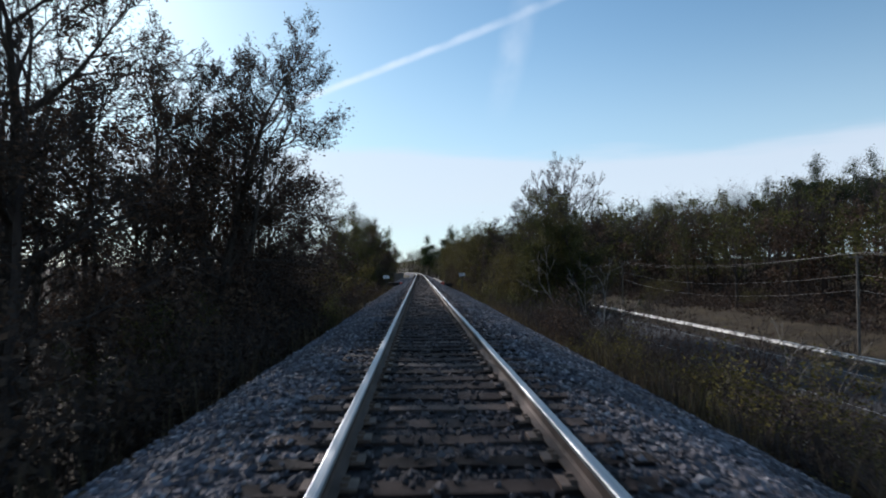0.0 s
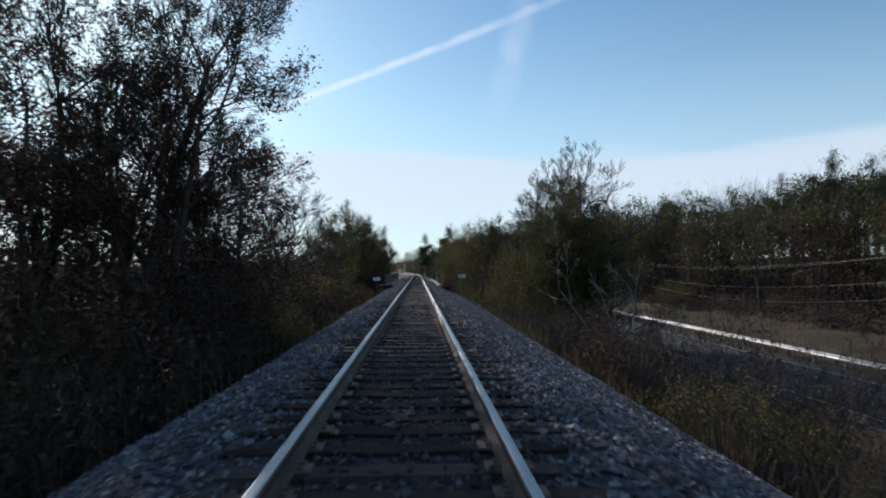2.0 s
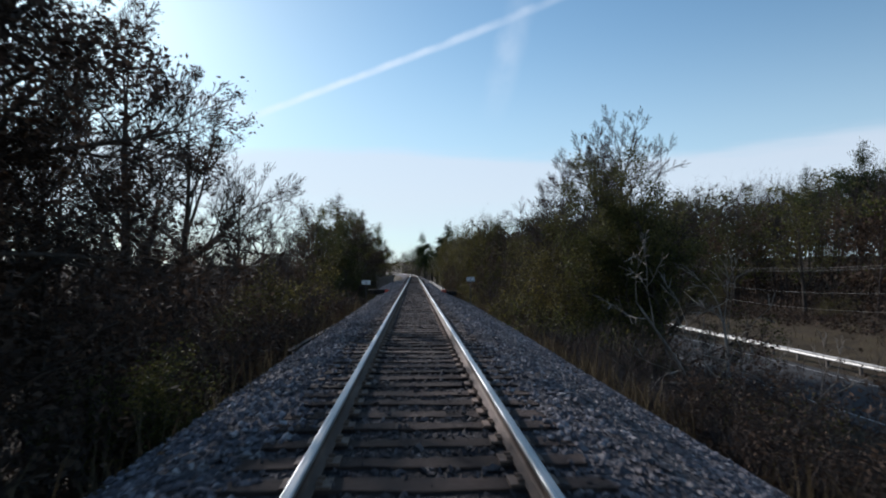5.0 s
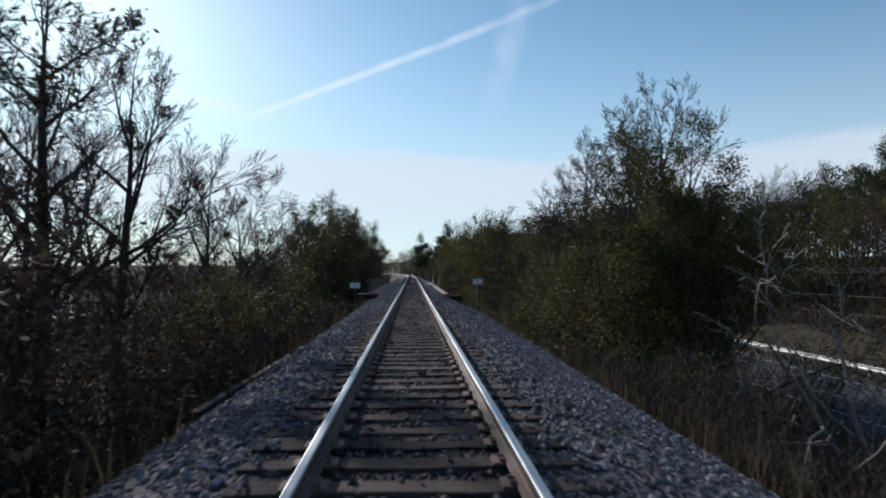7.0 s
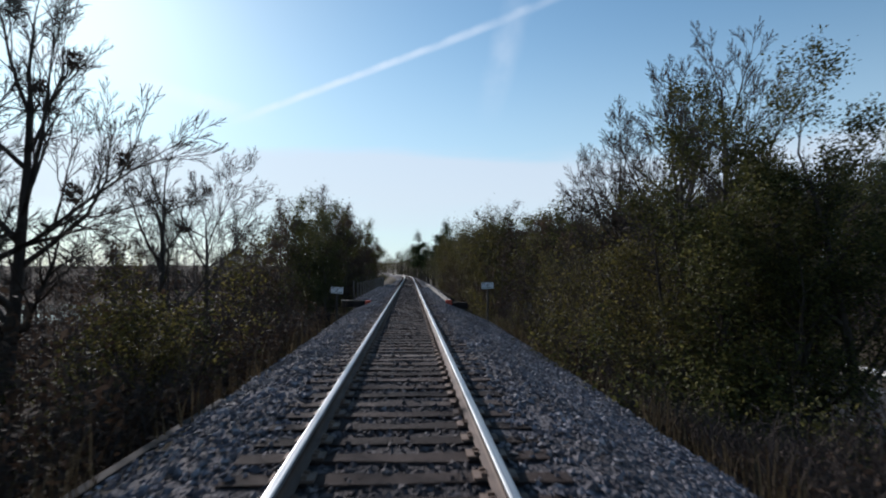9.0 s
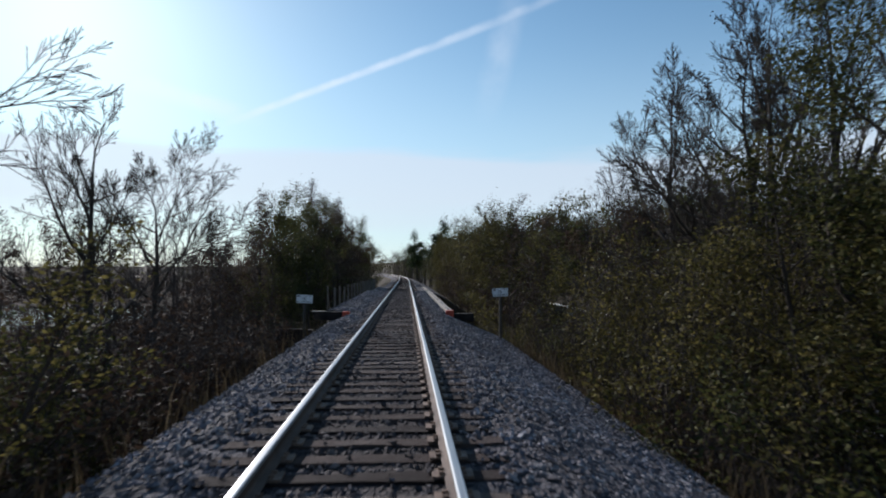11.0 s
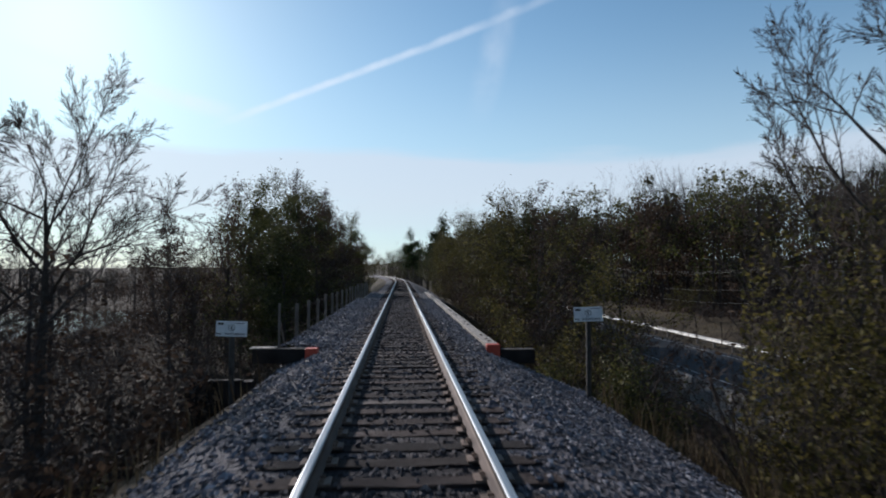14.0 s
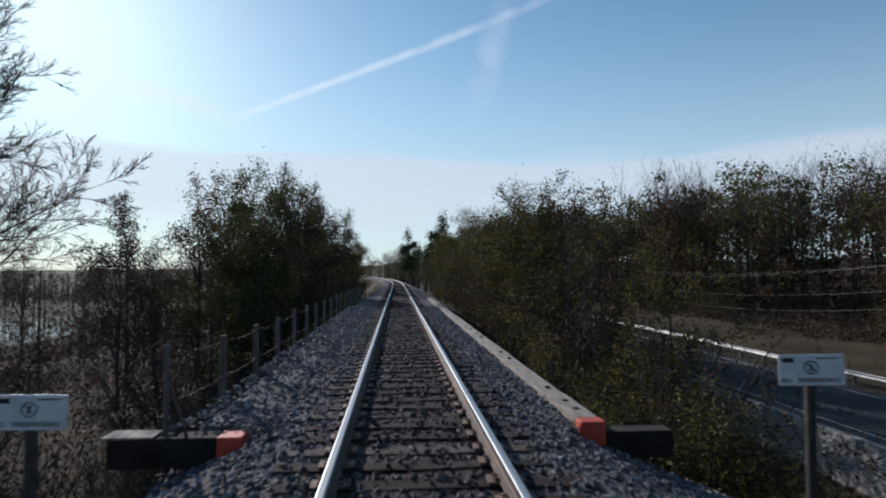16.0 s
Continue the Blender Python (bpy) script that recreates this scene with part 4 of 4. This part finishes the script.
# ---- grass and weeds on the slopes ----
def build_weeds(n=10000):
    r = random.Random(8)
    v, f = [], []
    for _ in range(n):
        right = r.random() < 0.8
        y = r.uniform(-2, 62)
        x = shoulder(y, True) + 0.05 + abs(r.gauss(0, 1.6)) if right else -(shoulder(y, False) + abs(r.gauss(0, 1.2)))
        if r.random() < 0.25:
            x = r.uniform(25.5, 42)
            y = r.uniform(15, 110)
        tuft = smooth_noise(x, y, 0.6, 9)
        if tuft < -0.12:
            continue
        z = land(x, y) - 0.03
        h = r.uniform(0.2, 0.75) * (1 + tuft)
        a = r.uniform(0, math.tau)
        lx, ly = r.gauss(0, 0.25) * h, r.gauss(0, 0.25) * h
        w = r.uniform(0.006, 0.013) * (2.2 if x > 20 else 1)
        k = len(v)
        dx, dy = math.cos(a) * w, math.sin(a) * w
        v += [(x - dx, y - dy, z), (x + dx, y + dy, z), (x + lx * 0.4 + dx * 0.7, y + ly * 0.4 + dy * 0.7, z + h * 0.6), (x + lx * 0.4 - dx * 0.7, y + ly * 0.4 - dy * 0.7, z + h * 0.6), (x + lx, y + ly, z + h)]
        f += [(k, k + 1, k + 2, k + 3), (k + 3, k + 2, k + 4)]
    return tagged(new("dry_weeds", mesh_of("dry_weeds", v, f, GRASS_DRY)), "dry straw-coloured weeds and grass on the slopes", "grass", kind="stuff")


build_weeds()


# ---- bridge ----
def beveled(name, size, at, mat, parent, label="", bevel=0.015, turn=(0, 0, 0)):
    return part(name, box(bmesh.new(), size, at, bevel, turn), mat, parent, label)


def build_bridge():
    br = thing("railway_bridge", "ballasted timber railway bridge with grey curb beams", "bridge", (0, 0, 0))
    beveled("deck", (4.7, BRIDGE_B - BRIDGE_A, 0.22), (-0.35, (BRIDGE_A + BRIDGE_B) / 2, -0.62), TIMBER_DARK, br, "dark creosoted deck")
    # right curb, in lengths end to end
    y = BRIDGE_A
    r = random.Random(4)
    while y < BRIDGE_B - 1:
        ln = min(r.choice((2.4, 4.2, 4.8)), BRIDGE_B - y)
        if y == BRIDGE_A:
            beveled("curb_end", (0.31, 0.24, 0.37), (2.12, y + 0.12, -0.325), ORANGE, br, "orange painted curb end")
            y += 0.24
            ln = 1.5
        beveled("curb_beam", (0.30, ln - 0.02, 0.36), (2.12 + r.uniform(-0.012, 0.012), y + ln / 2, -0.33 + r.uniform(-0.01, 0.01)), TIMBER, br, "sun-bleached grey timber curb beam")
        for q in (0.5, ln - 0.5):
            beveled("bolt", (0.07, 0.07, 0.03), (2.12, y + q, -0.14), RAIL_SIDE, br, "rusty bolt", 0.006)
        y += ln
    # end walls
    beveled("end_wall", (1.15, 0.30, 0.32), (-2.72, BRIDGE_A - 0.1, -0.32), TIMBER_DARK, br, "dark timber end wall")
    beveled("end_wall_cap", (0.55, 0.34, 0.025), (-3.08, BRIDGE_A - 0.1, -0.147), TIMBER, br, "pale worn cap plank", 0.006)
    beveled("curb_end", (0.27, 0.31, 0.36), (-2.01, BRIDGE_A - 0.1, -0.34), ORANGE, br, "orange painted curb end")
    beveled("end_wall", (0.8, 0.28, 0.32), (2.69, BRIDGE_A + 0.14, -0.42), TIMBER_DARK, br)
    beveled("wing_plank", (1.0, 0.2, 0.05), (-4.0, BRIDGE_A - 0.2, -0.85), TIMBER_DARK, br, "grey plank on the wing wall")
    beveled("wing_wall", (1.4, 0.3, 1.5), (-4.0, BRIDGE_A - 0.1, -1.62), TIMBER_DARK, br)
    # pile bents under the deck
    y = BRIDGE_A + 0.6
    while y < BRIDGE_B:
        beveled("bent_cap", (4.6, 0.34, 0.34), (-0.35, y, -0.91), TIMBER_DARK, br)
        for x in (-2.3, -1.0, 0.3, 1.6):
            part("pile", tube(bmesh.new(), [(x * 1.12, y, -7.6), (x, y, -1.08)], 0.16, 8), TIMBER_DARK, br)
        y += 4.6


build_bridge()


def build_railing():
    ra = thing("walkway_railing", "old walkway railing of grey posts and slack wires", "railing", (-2.72, BRIDGE_A, -0.3))
    r = random.Random(9)
    ys = [-0.1]
    while ys[-1] < 34:
        ys.append(ys[-1] + 2.1 + r.uniform(-0.08, 0.08))
    tops = []
    for i, y in enumerate(ys):
        lean = r.uniform(-0.04, 0.04)
        thin = i < 1
        w = 0.05 if thin else 0.085
        h = 1.02 + r.uniform(-0.05, 0.05) + (0.12 if thin else 0)
        bm = bmesh.new()
        box(bm, (w, w * 0.9, h + 0.25), (lean * 0.5, y, (h - 0.25) / 2), 0.008)
        part("post", bm, POST, ra)
        tops.append((lean * 0.5, y, h))
    part("brace", tube(bmesh.new(), [(0.0, -0.08, 0.75), (0.03, 0.45, 0.0)], 0.022, 6), POST, ra)
    for frac in (0.93, 0.45):
        pts = []
        for (x0, y0, h0), (x1, y1, h1) in zip(tops, tops[1:]):
            for s in (0, 0.33, 0.66):
                pts.append((x0 + (x1 - x0) * s + 0.04, y0 + (y1 - y0) * s, (h0 + (h1 - h0) * s) * frac - 0.09 * s * (1 - s) * 4 * 0.5))
        part("wire", tube(bmesh.new(), pts, 0.0035, 4), RAIL_SIDE, ra, "slack rusty railing wire")


build_railing()


# ---- signs ----
def letters(text, size, parent, at, mat):
    cu = bpy.data.curves.new("lettering", "FONT")
    cu.body, cu.size, cu.align_x, cu.align_y, cu.extrude = text, size, "CENTER", "CENTER", 0.0012
    cu.space_character, cu.offset = 1.08, 0.0014
    tmp = bpy.data.objects.new("lettering", cu)
    me = bpy.data.meshes.new_from_object(tmp)
    bpy.data.objects.remove(tmp)
    me.materials.clear()
    me.materials.append(mat)
    ob = new("lettering", me)
    ob.parent = parent
    ob.matrix_basis = pose(*at, 90)
    return ob


def build_sign(x, y, z, foot, turn, tilt, label):
    sg = thing("warning_sign", label, "sign", (x, y, foot), "warning signs", turn=turn)
    up = z - foot
    part("post", tube(bmesh.new(), [(0, 0.06, -0.3), (0.0, 0.055, up * 0.5), (0, 0.05, up + 0.1)], 0.055, 8), SIGN_BACK, sg, "dark wooden sign post")
    bm = bmesh.new()
    box(bm, (0.60, 0.012, 0.31), (0, 0, 0), 0.004)
    board = part("board", bm, SIGN_WHITE, sg, "white metal sign board")
    board.matrix_basis = pose(0, -0.012, up, 0, tilt, 0)
    letters("NO", 0.060, board, (-0.232, -0.0085, -0.105), SIGN_INK)
    letters("TRESPASSING", 0.060, board, (0.058, -0.0085, -0.105), SIGN_INK)
    for w, h, px, pz in ((0.11, 0.045, -0.21, 0.10), (0.012, 0.012, 0.275, 0.13), (0.012, 0.012, -0.28, 0.13), (0.2, 0.012, 0.15, 0.115)):
        b2 = bmesh.new()
        box(b2, (w, 0.003, h), (px, -0.0078, pz), 0.0008)
        part("printed_bar", b2, SIGN_INK, board)
    ring = [(math.cos(a * math.tau / 28) * 0.062, -0.0085, math.sin(a * math.tau / 28) * 0.062 + 0.025) for a in range(29)]
    part("ring", tube(bmesh.new(), ring, 0.0065, 5), SIGN_INK, board)
    part("slash", tube(bmesh.new(), [(-0.044, -0.0085, 0.069), (0.044, -0.0085, -0.019)], 0.006, 5), SIGN_INK, board)
    part("printed_bar", box(bmesh.new(), (0.022, 0.003, 0.075), (0, -0.0078, 0.025), 0.001, (0, 12, 0)), SIGN_INK, board)
    return sg


build_sign(-3.43, 59.6, 0.40, land(-3.43, 59.6), 10, 3, "white no trespassing sign on a post before the bridge")
build_sign(3.98, 59.8, 0.63, land(3.98, 59.8), -18, -3, "white no trespassing sign beside the bridge corner")

# ---- a timber lying on the left edge of the ballast ----
log = thing("old_timber", "long dark old timber lying along the ballast edge", "timber", (-3.15, 36.2, land(-3.15, 36.2) + 0.02), turn=-1.5)
part("beam", box(bmesh.new(), (0.15, 8.0, 0.14), (0, 0, 0.03), 0.02), TIMBER_DARK, log)


# ---- roadside ----
def build_guardrail():
    g = thing("guardrail", "galvanized steel guardrail along the road", "guardrail", (24.9, 0, -4.6))
    prof = [(0.0, 0.76), (-0.05, 0.72), (-0.05, 0.68), (0.0, 0.62), (-0.05, 0.55), (-0.05, 0.51), (0.0, 0.46), (0.012, 0.46), (0.012, 0.76)]
    ys = list(range(-40, 160, 8))
    v = [(x, y, z) for y in ys for x, z in prof]
    w = len(prof)
    f = [(j * w + i, j * w + (i + 1) % w, (j + 1) * w + (i + 1) % w, (j + 1) * w + i) for j in range(len(ys) - 1) for i in range(w)]
    b = new("beam", mesh_of("beam", v, f, STEEL))
    b.parent = g
    me = box(bmesh.new(), (0.15, 0.15, 1.0), (0.1, 0, 0.25), 0.01)
    pm = part("post", me, POST, g)
    pm.location = (0, -40, 0)
    for k in range(1, 70):
        p = new("post", pm.data)
        p.parent = g
        p.location = (0, -40 + k * 2.8, 0)


build_guardrail()
POLES = (-8.0, 38.4, 84.0, 130.0)
HEIGHTS = ((0.35, 6.75), (-0.35, 6.7), (0.12, 5.3), (0.12, 4.3))


def build_poles():
    for y in POLES:
        g = land(28.1, y)
        p = thing("utility_pole", "slim weathered wooden utility pole by the road", "utility pole", (28.1, y, g), "utility poles")
        part("shaft", tube(bmesh.new(), [(0, 0, -0.4), (0, 0, 3.4), (0, 0, 6.7)], [0.095, 0.085, 0.07], 10), POST, p)
        part("crossarm", box(bmesh.new(), (0.95, 0.09, 0.11), (0, 0.1, 6.55), 0.01), POST, p)
        for x, z in HEIGHTS:
            part("insulator", tube(bmesh.new(), [(x, 0.1, z - 0.12), (x, 0.1, z - 0.02)], [0.035, 0.045], 8), SIGN_BACK, p)
    for k, (x, z) in enumerate(HEIGHTS):
        pts = []
        for y0, y1 in zip(POLES, POLES[1:]):
            for s in range(12):
                q = s / 12
                pts.append((28.1 + x, y0 + (y1 - y0) * q + 0.1, -4.55 + z - 4 * q * (1 - q) * (0.75 + 0.15 * k)))
        w = thing("power_line", "thin pale overhead cable strung between poles", "cable", group="overhead cables")
        part("cable", tube(bmesh.new(), pts, 0.0065, 4), WIRE, w)


build_poles()


def build_slab():
    s = thing("concrete_wall", "stained concrete retaining wall under the road edge", "retaining wall", (0, 0, 0))
    y = 64.0
    while y < 97:
        bm = bmesh.new()
        t = [(16.72, -4.45), (16.42, -4.45), (15.8, -6.3), (15.5, -7.6), (16.72, -7.6)]
        v = [bm.verts.new((x, q, z)) for q in (y, y + 5.46) for x, z in t]
        for k in range(5):
            bm.faces.new((v[k], v[(k + 1) % 5], v[(k + 1) % 5 + 5], v[k + 5]))
        bm.faces.new(v[4::-1])
        bm.faces.new(v[5:10])
        bmesh.ops.recalc_face_normals(bm, faces=bm.faces)
        part("slab", bm, CONCRETE, s)
        y += 5.5


build_slab()

for src in KINDS.values():
    for o in (*src.children_recursive, src):
        bpy.data.objects.remove(o)
